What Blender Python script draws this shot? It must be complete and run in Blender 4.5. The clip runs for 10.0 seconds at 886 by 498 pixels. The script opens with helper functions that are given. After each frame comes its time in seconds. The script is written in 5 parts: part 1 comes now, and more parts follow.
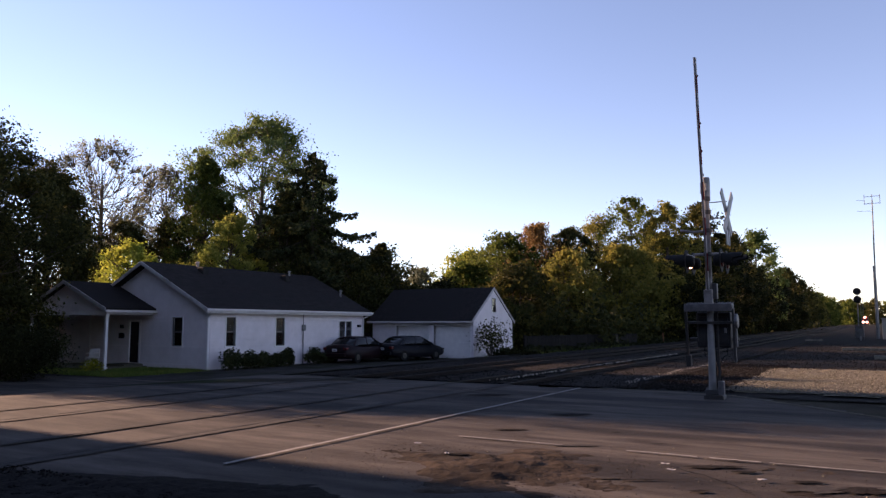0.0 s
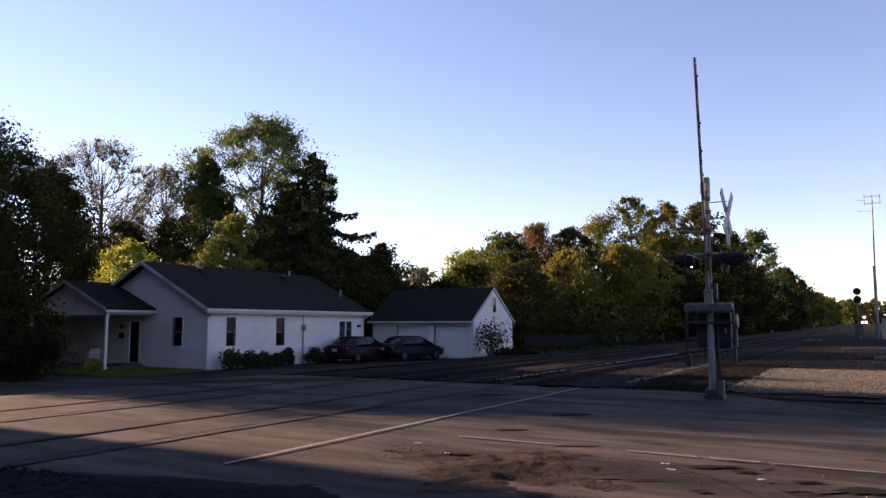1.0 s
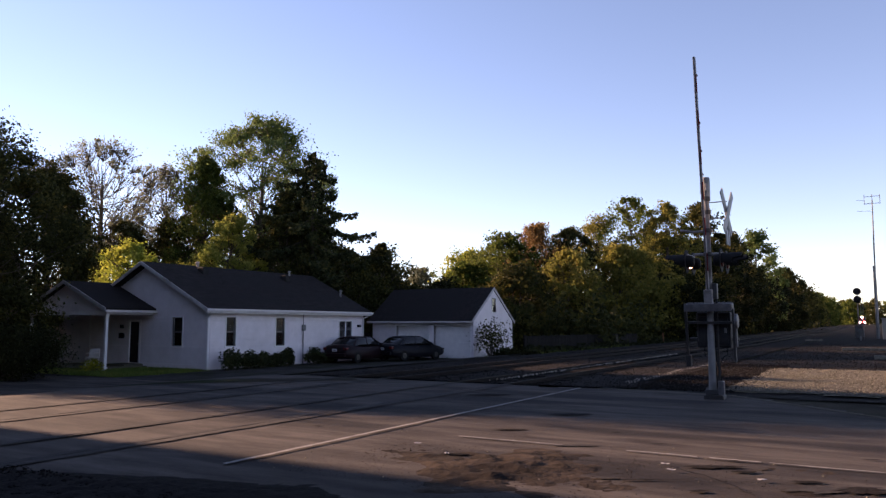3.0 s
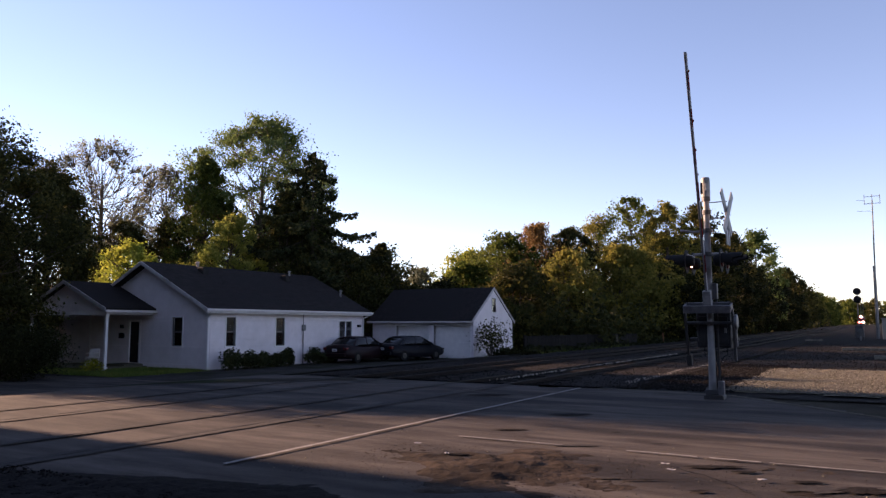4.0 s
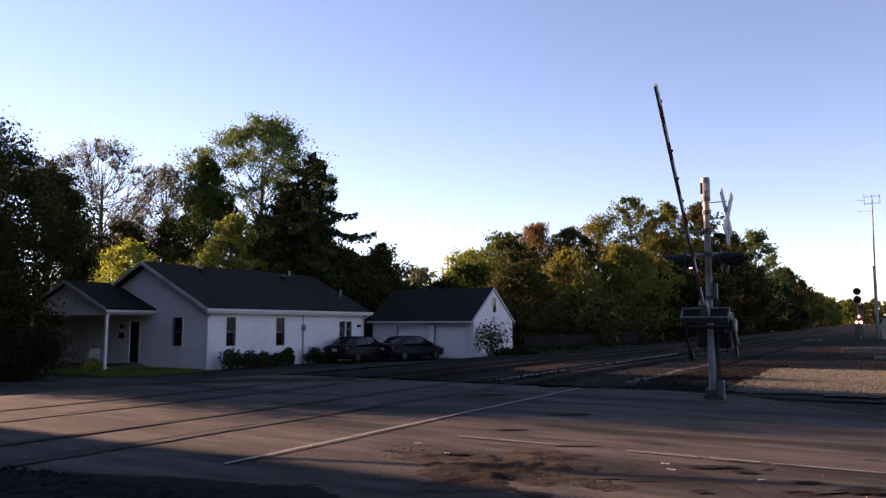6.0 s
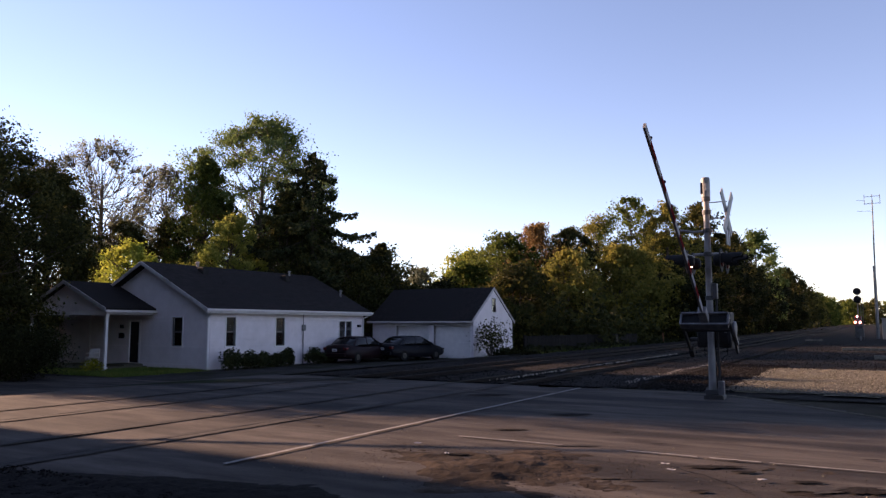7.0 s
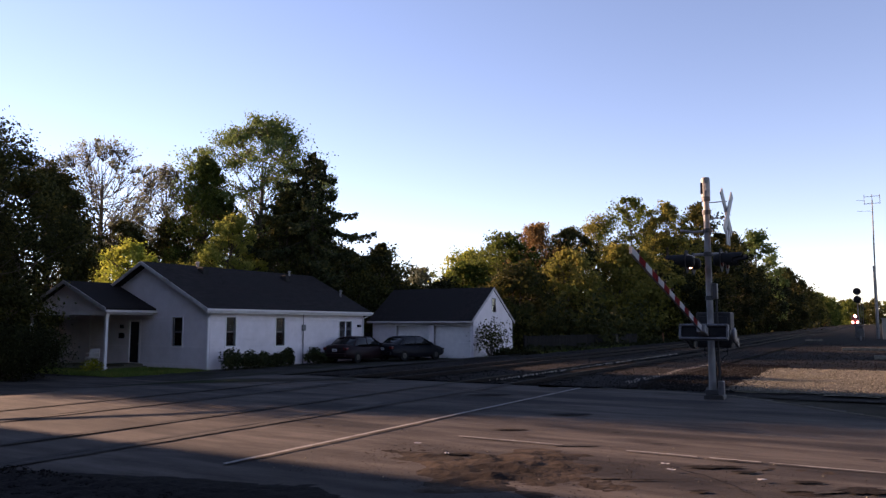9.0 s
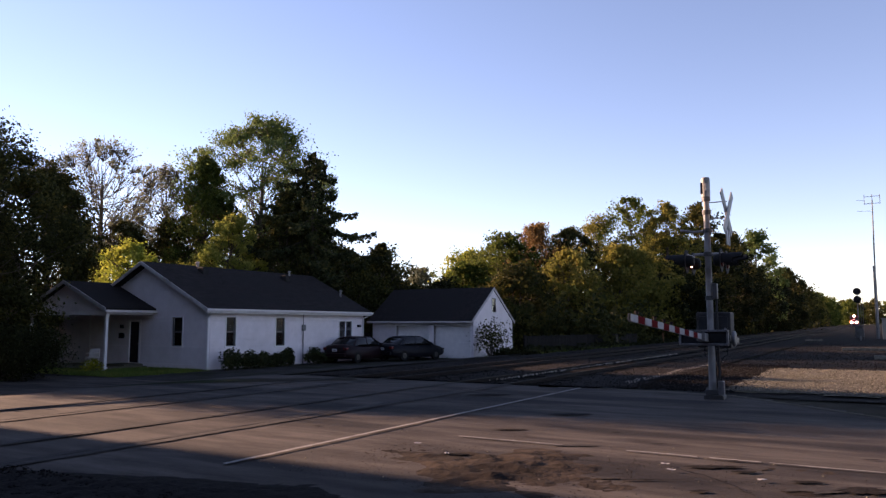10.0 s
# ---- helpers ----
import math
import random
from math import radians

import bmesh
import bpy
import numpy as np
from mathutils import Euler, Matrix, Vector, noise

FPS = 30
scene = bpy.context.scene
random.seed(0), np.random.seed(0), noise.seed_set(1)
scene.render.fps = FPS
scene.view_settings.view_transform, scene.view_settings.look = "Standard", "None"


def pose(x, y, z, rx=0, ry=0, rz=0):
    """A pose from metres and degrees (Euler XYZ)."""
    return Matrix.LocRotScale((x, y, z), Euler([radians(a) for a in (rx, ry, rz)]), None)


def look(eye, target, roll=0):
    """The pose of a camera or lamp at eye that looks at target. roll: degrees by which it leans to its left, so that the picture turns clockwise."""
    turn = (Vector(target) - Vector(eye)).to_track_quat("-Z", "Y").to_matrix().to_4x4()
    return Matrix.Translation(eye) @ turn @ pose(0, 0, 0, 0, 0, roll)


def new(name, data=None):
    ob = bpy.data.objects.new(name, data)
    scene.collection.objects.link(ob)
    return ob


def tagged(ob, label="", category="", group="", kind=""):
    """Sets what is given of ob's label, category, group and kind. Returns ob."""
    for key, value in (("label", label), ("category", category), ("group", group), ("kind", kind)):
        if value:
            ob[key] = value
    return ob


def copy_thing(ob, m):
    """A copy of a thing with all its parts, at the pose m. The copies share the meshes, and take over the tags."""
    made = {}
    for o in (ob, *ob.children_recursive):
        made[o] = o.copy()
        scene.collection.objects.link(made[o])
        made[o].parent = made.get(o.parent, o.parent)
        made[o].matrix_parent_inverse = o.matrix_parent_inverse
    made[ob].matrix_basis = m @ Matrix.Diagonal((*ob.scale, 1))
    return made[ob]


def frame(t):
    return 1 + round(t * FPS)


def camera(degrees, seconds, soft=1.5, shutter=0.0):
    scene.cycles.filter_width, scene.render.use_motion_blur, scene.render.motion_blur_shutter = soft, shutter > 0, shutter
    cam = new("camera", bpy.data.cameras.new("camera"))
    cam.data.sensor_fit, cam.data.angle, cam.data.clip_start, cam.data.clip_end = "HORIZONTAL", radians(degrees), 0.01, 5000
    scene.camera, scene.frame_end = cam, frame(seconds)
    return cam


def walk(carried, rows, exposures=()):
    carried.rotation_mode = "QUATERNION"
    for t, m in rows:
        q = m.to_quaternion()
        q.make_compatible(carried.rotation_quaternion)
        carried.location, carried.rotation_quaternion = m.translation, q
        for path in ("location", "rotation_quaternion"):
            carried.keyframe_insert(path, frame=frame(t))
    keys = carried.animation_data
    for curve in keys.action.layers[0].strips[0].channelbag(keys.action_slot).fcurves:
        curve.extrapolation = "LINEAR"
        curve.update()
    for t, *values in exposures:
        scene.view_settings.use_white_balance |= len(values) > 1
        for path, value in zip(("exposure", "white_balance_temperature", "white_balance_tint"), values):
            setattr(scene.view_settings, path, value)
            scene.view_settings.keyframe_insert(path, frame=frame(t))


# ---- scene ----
# ---- camera ----
cam = camera(62.0, 10.0, soft=1.35)
EYE = pose(0, 0, 1.68, 95.86, 0, 30.35)
walk(cam, [(0.0, EYE), (10.0, EYE)], exposures=[(0.0, 1.8, 7250, 34), (10.0, 1.8, 7250, 34)])

# ---- light: low evening sun from the west (minus x), clear sky ----
SUN_UP, SUN_TURN = radians(16), radians(-91)
world = bpy.data.worlds.new("evening_sky")
scene.world = world
world.use_nodes = True
wn = world.node_tree
sky = wn.nodes.new("ShaderNodeTexSky")
sky.sky_type, sky.sun_disc = "NISHITA", False
sky.sun_elevation, sky.sun_rotation = SUN_UP, SUN_TURN
sky.air_density, sky.dust_density, sky.ozone_density = 0.8, 0.0, 1.6
wn.nodes["Background"].inputs["Strength"].default_value = 0.08
wn.links.new(sky.outputs["Color"], wn.nodes["Background"].inputs["Color"])
sun = new("sun", bpy.data.lights.new("sun", "SUN"))
sun.data.energy, sun.data.angle, sun.data.color = 5.0, radians(0.6), (1.0, 0.76, 0.52)
sun.matrix_basis = look((-60 * math.cos(SUN_UP), -60 * math.cos(SUN_UP) * math.sin(radians(1)), 60 * math.sin(SUN_UP)), (0, 0, 0))


# ---- materials ----
def nodes_of(m):
    m.use_nodes = True
    nt = m.node_tree
    return nt, nt.nodes["Principled BSDF"]


def surface(name, dark, light, scale=3.0, rough=0.7, metal=0.0, bump=0.0, bump_scale=40.0, stain=None, stain_scale=0.4,
            stain_edge=(0.45, 0.62), island=0.0, each=0.0, spec=0.5, stretch=(1, 1, 1)):
    """Two-scale noise colour, optional large stains, fine relief and per-piece variation."""
    m = bpy.data.materials.new(name)
    nt, b = nodes_of(m)
    N, L = nt.nodes.new, nt.links.new
    co = N("ShaderNodeTexCoord")
    mp = N("ShaderNodeMapping")
    mp.inputs["Scale"].default_value = stretch
    L(co.outputs["Object"], mp.inputs["Vector"])
    n1 = N("ShaderNodeTexNoise")
    n1.inputs["Scale"].default_value, n1.inputs["Detail"].default_value, n1.inputs["Roughness"].default_value = scale, 8, 0.65
    L(mp.outputs[0], n1.inputs["Vector"])
    ramp = N("ShaderNodeValToRGB")
    ramp.color_ramp.elements[0].position, ramp.color_ramp.elements[1].position = 0.3, 0.7
    ramp.color_ramp.elements[0].color, ramp.color_ramp.elements[1].color = (*dark, 1), (*light, 1)
    L(n1.outputs["Fac"], ramp.inputs["Fac"])
    out = ramp.outputs["Color"]
    if stain:
        n2 = N("ShaderNodeTexNoise")
        n2.inputs["Scale"].default_value, n2.inputs["Detail"].default_value = stain_scale, 5
        L(mp.outputs[0], n2.inputs["Vector"])
        r2 = N("ShaderNodeValToRGB")
        r2.color_ramp.elements[0].position, r2.color_ramp.elements[1].position = stain_edge
        L(n2.outputs["Fac"], r2.inputs["Fac"])
        mx = N("ShaderNodeMix")
        mx.data_type = "RGBA"
        L(r2.outputs["Color"], mx.inputs["Factor"])
        L(out, mx.inputs["A"])
        mx.inputs["B"].default_value = (*stain, 1)
        out = mx.outputs["Result"]
    if island or each:
        hs = N("ShaderNodeHueSaturation")
        mr = N("ShaderNodeMapRange")
        amount = island or each
        mr.inputs["To Min"].default_value, mr.inputs["To Max"].default_value = 1 - amount, 1 + amount
        if island:
            L(N("ShaderNodeNewGeometry").outputs["Random Per Island"], mr.inputs["Value"])
        else:
            L(N("ShaderNodeObjectInfo").outputs["Random"], mr.inputs["Value"])
        L(mr.outputs[0], hs.inputs["Value"])
        L(out, hs.inputs["Color"])
        out = hs.outputs["Color"]
    L(out, b.inputs["Base Color"])
    b.inputs["Roughness"].default_value, b.inputs["Metallic"].default_value = rough, metal
    b.inputs["Specular IOR Level"].default_value = spec
    if bump:
        n3 = N("ShaderNodeTexNoise")
        n3.inputs["Scale"].default_value, n3.inputs["Detail"].default_value = bump_scale, 4
        L(mp.outputs[0], n3.inputs["Vector"])
        bp = N("ShaderNodeBump")
        bp.inputs["Strength"].default_value, bp.inputs["Distance"].default_value = bump, 0.02
        L(n3.outputs["Fac"], bp.inputs["Height"])
        L(bp.outputs[0], b.inputs["Normal"])
    return m


def foliage(name, a, b_, c, glow=0.4):
    """Leaves: three colours over the leaves, part of the light passing through."""
    m = bpy.data.materials.new(name)
    nt, b = nodes_of(m)
    N, L = nt.nodes.new, nt.links.new
    ramp = N("ShaderNodeValToRGB")
    e = ramp.color_ramp.elements
    e[0].color, e[1].color = (*a, 1), (*c, 1)
    e.new(0.55).color = (*b_, 1)
    geo = N("ShaderNodeNewGeometry")
    co = N("ShaderNodeTexCoord")
    big = N("ShaderNodeTexNoise")
    big.inputs["Scale"].default_value = 0.35
    L(co.outputs["Object"], big.inputs["Vector"])
    mul = N("ShaderNodeMath")
    mul.operation = "MULTIPLY_ADD"
    L(geo.outputs["Random Per Island"], mul.inputs[0])
    mul.inputs[1].default_value = 0.55
    sh = N("ShaderNodeMath")
    sh.operation = "MULTIPLY_ADD"
    L(big.outputs["Fac"], sh.inputs[0])
    sh.inputs[1].default_value, sh.inputs[2].default_value = 1.6, -0.55
    L(sh.outputs[0], mul.inputs[2])
    L(mul.outputs[0], ramp.inputs["Fac"])
    L(ramp.outputs["Color"], b.inputs["Base Color"])
    b.inputs["Roughness"].default_value, b.inputs["Specular IOR Level"].default_value = 0.7, 0.06
    tr = N("ShaderNodeBsdfTranslucent")
    L(ramp.outputs["Color"], tr.inputs["Color"])
    mix = N("ShaderNodeMixShader")
    mix.inputs["Fac"].default_value = glow
    L(b.outputs[0], mix.inputs[1])
    L(tr.outputs[0], mix.inputs[2])
    L(mix.outputs[0], nt.nodes["Material Output"].inputs["Surface"])
    return m


def lit(name, colour, strength):
    m = bpy.data.materials.new(name)
    nt, b = nodes_of(m)
    b.inputs["Base Color"].default_value = (*colour, 1)
    b.inputs["Emission Color"].default_value, b.inputs["Emission Strength"].default_value = (*colour, 1), strength
    return m


def glass(name, tint=(0.9, 0.95, 0.95)):
    m = bpy.data.materials.new(name)
    nt, b = nodes_of(m)
    b.inputs["Base Color"].default_value = (*tint, 1)
    b.inputs["Roughness"].default_value, b.inputs["Transmission Weight"].default_value = 0.03, 1.0
    return m


M_ASPHALT = surface("worn_asphalt", (0.024, 0.02, 0.018), (0.092, 0.079, 0.068), 1.7, 0.85, bump=0.35, bump_scale=60, stain=(0.02, 0.0175, 0.017), stain_scale=0.5, stretch=(0.35, 1.6, 1), spec=0.08)
M_EARTH = surface("earth_and_weeds", (0.014, 0.0125, 0.009), (0.04, 0.033, 0.023), 0.9, 0.95, bump=0.6, bump_scale=12, stain=(0.016, 0.023, 0.008), stain_scale=0.12, spec=0.04)
M_DIRT = surface("broken_dirt", (0.007, 0.0055, 0.0045), (0.066, 0.049, 0.037), 2.2, 0.95, bump=1.0, bump_scale=14, stain=(0.016, 0.012, 0.01), stain_scale=1.1, spec=0.05)
# near-black cinders; shade is put into the colour as well
M_CINDER = surface("dark_cinders", (0.004, 0.0035, 0.0033), (0.013, 0.0118, 0.011), 9, 0.9, bump=0.9, bump_scale=30, spec=0.05)
# ballast darkened in colour for the shade over tracks and lot
M_BALLAST = surface("rail_ballast", (0.008, 0.007, 0.0066), (0.023, 0.0205, 0.019), 7, 0.95, bump=0.5, bump_scale=18, stain=(0.014, 0.0115, 0.01), stain_scale=0.6, spec=0.04)
M_STONE = surface("ballast_stone", (0.045, 0.041, 0.033), (0.185, 0.165, 0.128), 5, 0.85, island=0.35, spec=0.2)
# pale stone whose colour carries a sparkle
M_GLINT_STONE = surface("pale_limestone", (0.22, 0.20, 0.175), (0.55, 0.50, 0.44), 6, 0.8, island=0.3, spec=0.2)
M_GRAVEL = surface("gravel_lot", (0.055, 0.048, 0.036), (0.145, 0.128, 0.095), 9, 0.95, bump=0.9, bump_scale=20, stain=(0.085, 0.075, 0.045), stain_scale=0.5, spec=0.1)
M_DRIVE = surface("driveway_gravel", (0.02, 0.0185, 0.018), (0.048, 0.044, 0.041), 3, 0.95, bump=0.6, bump_scale=25, stain=(0.018, 0.02, 0.011), stain_scale=0.5, spec=0.05)
M_GRASS = foliage("lawn_grass", (0.05, 0.09, 0.02), (0.10, 0.14, 0.03), (0.2, 0.2, 0.05), 0.35)
M_PAINT = surface("worn_road_paint", (0.11, 0.1, 0.09), (0.27, 0.25, 0.225), 14, 0.7, stain=(0.09, 0.08, 0.07), stain_scale=3.5, stain_edge=(0.55, 0.68), spec=0.2)
M_HOLE = surface("pothole_dirt", (0.006, 0.005, 0.0045), (0.022, 0.018, 0.016), 9, 0.95, bump=0.8, bump_scale=30, spec=0.04)
M_TAR = surface("tar_and_rubber", (0.018, 0.016, 0.015), (0.05, 0.045, 0.042), 8, 0.9, bump=0.4, spec=0.1)
M_RAIL = surface("rail_steel", (0.010, 0.008, 0.007), (0.028, 0.022, 0.019), 20, 0.75, 0.1, bump=0.1, spec=0.1)
M_TIE = surface("creosoted_wood", (0.006, 0.0048, 0.004), (0.018, 0.015, 0.012), 6, 0.9, bump=0.6, each=0.3, stretch=(1, 6, 6), spec=0.02)
M_SIDING = surface("white_siding", (0.57, 0.505, 0.505), (0.66, 0.595, 0.6), 2.0, 0.55, bump=0.05, stain=(0.5, 0.45, 0.45), stain_scale=0.6, stain_edge=(0.55, 0.8))
M_TRIM = surface("white_trim", (0.58, 0.55, 0.54), (0.68, 0.65, 0.63), 3.0, 0.5)
M_RAKE = surface("weathered_rake_paint", (0.30, 0.28, 0.28), (0.42, 0.395, 0.39), 3.0, 0.6, stain=(0.24, 0.22, 0.21), stain_scale=1.2)
M_SASH = surface("dull_sash_paint", (0.10, 0.095, 0.095), (0.17, 0.16, 0.16), 4.0, 0.6)
M_HOUSING = surface("dark_mechanism_steel", (0.012, 0.012, 0.013), (0.032, 0.031, 0.031), 5, 0.7, 0.1, bump=0.15, stain=(0.03, 0.025, 0.02), stain_scale=2.5)
M_ROOF = surface("asphalt_shingles", (0.012, 0.0098, 0.0095), (0.027, 0.0225, 0.0215), 5, 0.92, bump=0.6, bump_scale=35, stain=(0.018, 0.016, 0.0155), stain_scale=0.5, stretch=(1, 0.35, 1), spec=0.08)
M_DOOR = surface("dark_door_paint", (0.012, 0.010, 0.011), (0.03, 0.025, 0.025), 3, 0.7, spec=0.15)
M_PANE = glass("window_glass")
M_BLIND = surface("curtain_cloth", (0.02, 0.02, 0.021), (0.05, 0.05, 0.05), 4, 0.9, stretch=(9, 9, 0.4))
M_GREY = surface("galvanised_grey", (0.09, 0.09, 0.095), (0.18, 0.18, 0.185), 7, 0.5, 0.55, bump=0.08)
M_ALU = surface("weathered_aluminium", (0.17, 0.165, 0.16), (0.3, 0.29, 0.28), 5, 0.6, 0.3, bump=0.08, stain=(0.10, 0.095, 0.088), stain_scale=3.0, stain_edge=(0.5, 0.68), stretch=(1, 1, 0.4))
M_STAKE = surface("orange_stake_paint", (0.10, 0.04, 0.015), (0.2, 0.08, 0.03), 6, 0.8)
M_BLACK = surface("black_enamel", (0.008, 0.008, 0.009), (0.02, 0.02, 0.02), 6, 0.7, spec=0.15)
M_SIGN = surface("sign_white", (0.24, 0.24, 0.24), (0.36, 0.36, 0.36), 4, 0.5, stain=(0.2, 0.19, 0.18), stain_scale=2)
M_RED = surface("reflective_red", (0.095, 0.012, 0.013), (0.14, 0.018, 0.018), 6, 0.85, spec=0.0)
M_WHITE = surface("reflective_white", (0.28, 0.27, 0.265), (0.38, 0.37, 0.36), 6, 0.85, spec=0.0)
M_MECH = surface("mechanism_grey", (0.035, 0.035, 0.037), (0.08, 0.08, 0.08), 5, 0.55, 0.3, bump=0.1, stain=(0.045, 0.04, 0.035), stain_scale=2.5)
M_BARK = surface("bark", (0.035, 0.028, 0.022), (0.11, 0.09, 0.07), 5, 0.95, bump=0.8, stretch=(3, 3, 0.6), spec=0.1)
M_FENCE = surface("grey_fence_wood", (0.008, 0.007, 0.0065), (0.022, 0.019, 0.017), 4, 0.9, bump=0.4, each=0.25, stretch=(6, 6, 0.7), spec=0.1)
M_CAR_A = surface("dark_maroon_paint", (0.012, 0.006, 0.007), (0.016, 0.008, 0.009), 2, 0.35, spec=0.08)
M_CAR_B = surface("black_blue_paint", (0.006, 0.006, 0.008), (0.009, 0.009, 0.012), 2, 0.35, spec=0.08)
M_TYRE = surface("tyre_rubber", (0.008, 0.008, 0.008), (0.018, 0.018, 0.018), 9, 0.9, spec=0.08)
M_RIM = surface("alloy_rim", (0.05, 0.05, 0.05), (0.09, 0.09, 0.09), 6, 0.3, 0.9)
M_TAIL = surface("tail_lamp_red", (0.07, 0.004, 0.004), (0.1, 0.006, 0.006), 6, 0.2)
M_CARGLASS = surface("tinted_glass", (0.008, 0.009, 0.01), (0.012, 0.013, 0.014), 3, 0.06, spec=0.3)
M_PLATE = surface("plate_white", (0.5, 0.5, 0.5), (0.6, 0.6, 0.6), 5, 0.5)
M_BOX = surface("bungalow_paint", (0.12, 0.135, 0.135), (0.2, 0.21, 0.21), 3, 0.5, 0.2)
M_LOCO = surface("locomotive_paint", (0.02, 0.02, 0.025), (0.05, 0.045, 0.05), 2, 0.5)
M_LAMP_ON = lit("headlamp_glow", (1.0, 0.82, 0.66), 60)
# red glare round the lamps, made as an emitting disc
M_LAMP_GLARE = lit("headlamp_rim_glow", (1.0, 0.05, 0.03), 13)
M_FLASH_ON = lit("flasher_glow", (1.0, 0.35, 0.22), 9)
M_REDLENS = surface("red_lens", (0.05, 0.004, 0.004), (0.07, 0.005, 0.005), 6, 0.5, spec=0.1)

L_DARK = foliage("leaves_dark_green", (0.020, 0.023, 0.008), (0.041, 0.044, 0.013), (0.105, 0.088, 0.022), 0.32)
L_MID = foliage("leaves_green", (0.028, 0.044, 0.010), (0.072, 0.094, 0.019), (0.155, 0.165, 0.036), 0.42)
L_LIGHT = foliage("leaves_light_green", (0.045, 0.075, 0.022), (0.095, 0.135, 0.042), (0.17, 0.20, 0.07), 0.45)
L_YELLOW = foliage("leaves_yellow_green", (0.10, 0.12, 0.015), (0.26, 0.25, 0.025), (0.45, 0.36, 0.03), 0.5)
L_OLIVE = foliage("leaves_olive_autumn", (0.06, 0.064, 0.016), (0.15, 0.14, 0.030), (0.27, 0.22, 0.05), 0.45)
L_ORANGE = foliage("leaves_orange_autumn", (0.10, 0.065, 0.025), (0.21, 0.125, 0.05), (0.30, 0.19, 0.075), 0.42)
L_BROWN = foliage("leaves_thin_brown", (0.075, 0.08, 0.05), (0.14, 0.145, 0.09), (0.24, 0.24, 0.15), 0.5)
L_SPRUCE = foliage("spruce_needles", (0.016, 0.022, 0.010), (0.034, 0.042, 0.017), (0.09, 0.085, 0.03), 0.2)

L_LIME = foliage("leaves_bright_yellow_lime", (0.12, 0.16, 0.025), (0.25, 0.29, 0.045), (0.40, 0.39, 0.07), 0.55)
L_FRESH = foliage("leaves_fresh_olive_green", (0.08, 0.11, 0.02), (0.2, 0.22, 0.045), (0.34, 0.33, 0.08), 0.6)
# darker copy of the green leaves, with shade put into the colour
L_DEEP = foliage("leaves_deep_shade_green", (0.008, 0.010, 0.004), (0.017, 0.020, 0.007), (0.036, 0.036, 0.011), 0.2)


# ---- mesh helpers ----
def part(name, bm, material, parent=None, label="", smooth=False):
    me = bpy.data.meshes.new(name)
    bm.to_mesh(me)
    bm.free()
    me.materials.append(material)
    if smooth:
        me.polygons.foreach_set("use_smooth", [True] * len(me.polygons))
    ob = new(name, me)
    if parent:
        ob.parent = parent
    if label:
        ob["label"] = label
    return ob


def mesh_np(name, verts, faces, material, parent=None, label="", smooth=False):
    verts, faces = np.asarray(verts, np.float32), np.asarray(faces, np.int32)
    me = bpy.data.meshes.new(name)
    n = faces.shape[1]
    me.vertices.add(len(verts))
    me.vertices.foreach_set("co", verts.ravel())
    me.loops.add(faces.size)
    me.loops.foreach_set("vertex_index", faces.ravel())
    me.polygons.add(len(faces))
    me.polygons.foreach_set("loop_start", np.arange(0, faces.size, n, dtype=np.int32))
    if smooth:
        me.polygons.foreach_set("use_smooth", np.ones(len(faces), bool))
    me.update(calc_edges=True)
    me.materials.append(material)
    ob = new(name, me)
    if parent:
        ob.parent = parent
    if label:
        ob["label"] = label
    return ob


def thing(name, label, category, m=None, group="", kind=""):
    ob = new(name)
    ob.empty_display_size = 0.2
    if m is not None:
        ob.matrix_basis = m
    return tagged(ob, label, category, group, kind)


def box(bm, x0, x1, y0, y1, z0, z1, bevel=0.0):
    r = bmesh.ops.create_cube(bm, size=1)
    vs = r["verts"]
    for v in vs:
        v.co = Vector(((x0 + x1) / 2 + v.co.x * (x1 - x0), (y0 + y1) / 2 + v.co.y * (y1 - y0), (z0 + z1) / 2 + v.co.z * (z1 - z0)))
    if bevel:
        es = list({e for v in vs for e in v.link_edges})
        bmesh.ops.bevel(bm, geom=es, offset=bevel, segments=2, affect="EDGES", profile=0.6)
    return bm


def boxes(*rows, bevel=0.0):
    bm = bmesh.new()
    for r in rows:
        box(bm, *r, bevel=bevel)
    return bm


def tube(bm, path, radii, sides=8, caps=True):
    """A tapered tube along a path."""
    path = [Vector(p) for p in path]
    rings = []
    for i, p in enumerate(path):
        d = (path[min(i + 1, len(path) - 1)] - path[max(i - 1, 0)]).normalized()
        a = d.orthogonal().normalized()
        b = d.cross(a)
        rings.append([bm.verts.new(p + radii[i] * (a * math.cos(2 * math.pi * k / sides) + b * math.sin(2 * math.pi * k / sides))) for k in range(sides)])
    for r0, r1 in zip(rings, rings[1:]):
        for k in range(sides):
            bm.faces.new((r0[k], r0[(k + 1) % sides], r1[(k + 1) % sides], r1[k]))
    if caps:
        bm.faces.new(rings[0][::-1])
        bm.faces.new(rings[-1])
    return bm


def rod(path, r, sides=8):
    rr = r if isinstance(r, (list, tuple)) else [r] * len(path)
    return tube(bmesh.new(), path, rr, sides)


def slab(bm, pts, thick):
    """A plate over a polygon, thickened along its normal downwards."""
    vs = [bm.verts.new(p) for p in pts]
    f = bm.faces.new(vs)
    f.normal_update()
    if f.normal.z < 0:
        f.normal_flip()
    n = f.normal.copy()
    r = bmesh.ops.extrude_face_region(bm, geom=[f])
    for v in r["geom"]:
        if isinstance(v, bmesh.types.BMVert):
            v.co -= n * thick
    bmesh.ops.recalc_face_normals(bm, faces=bm.faces)
    return bm


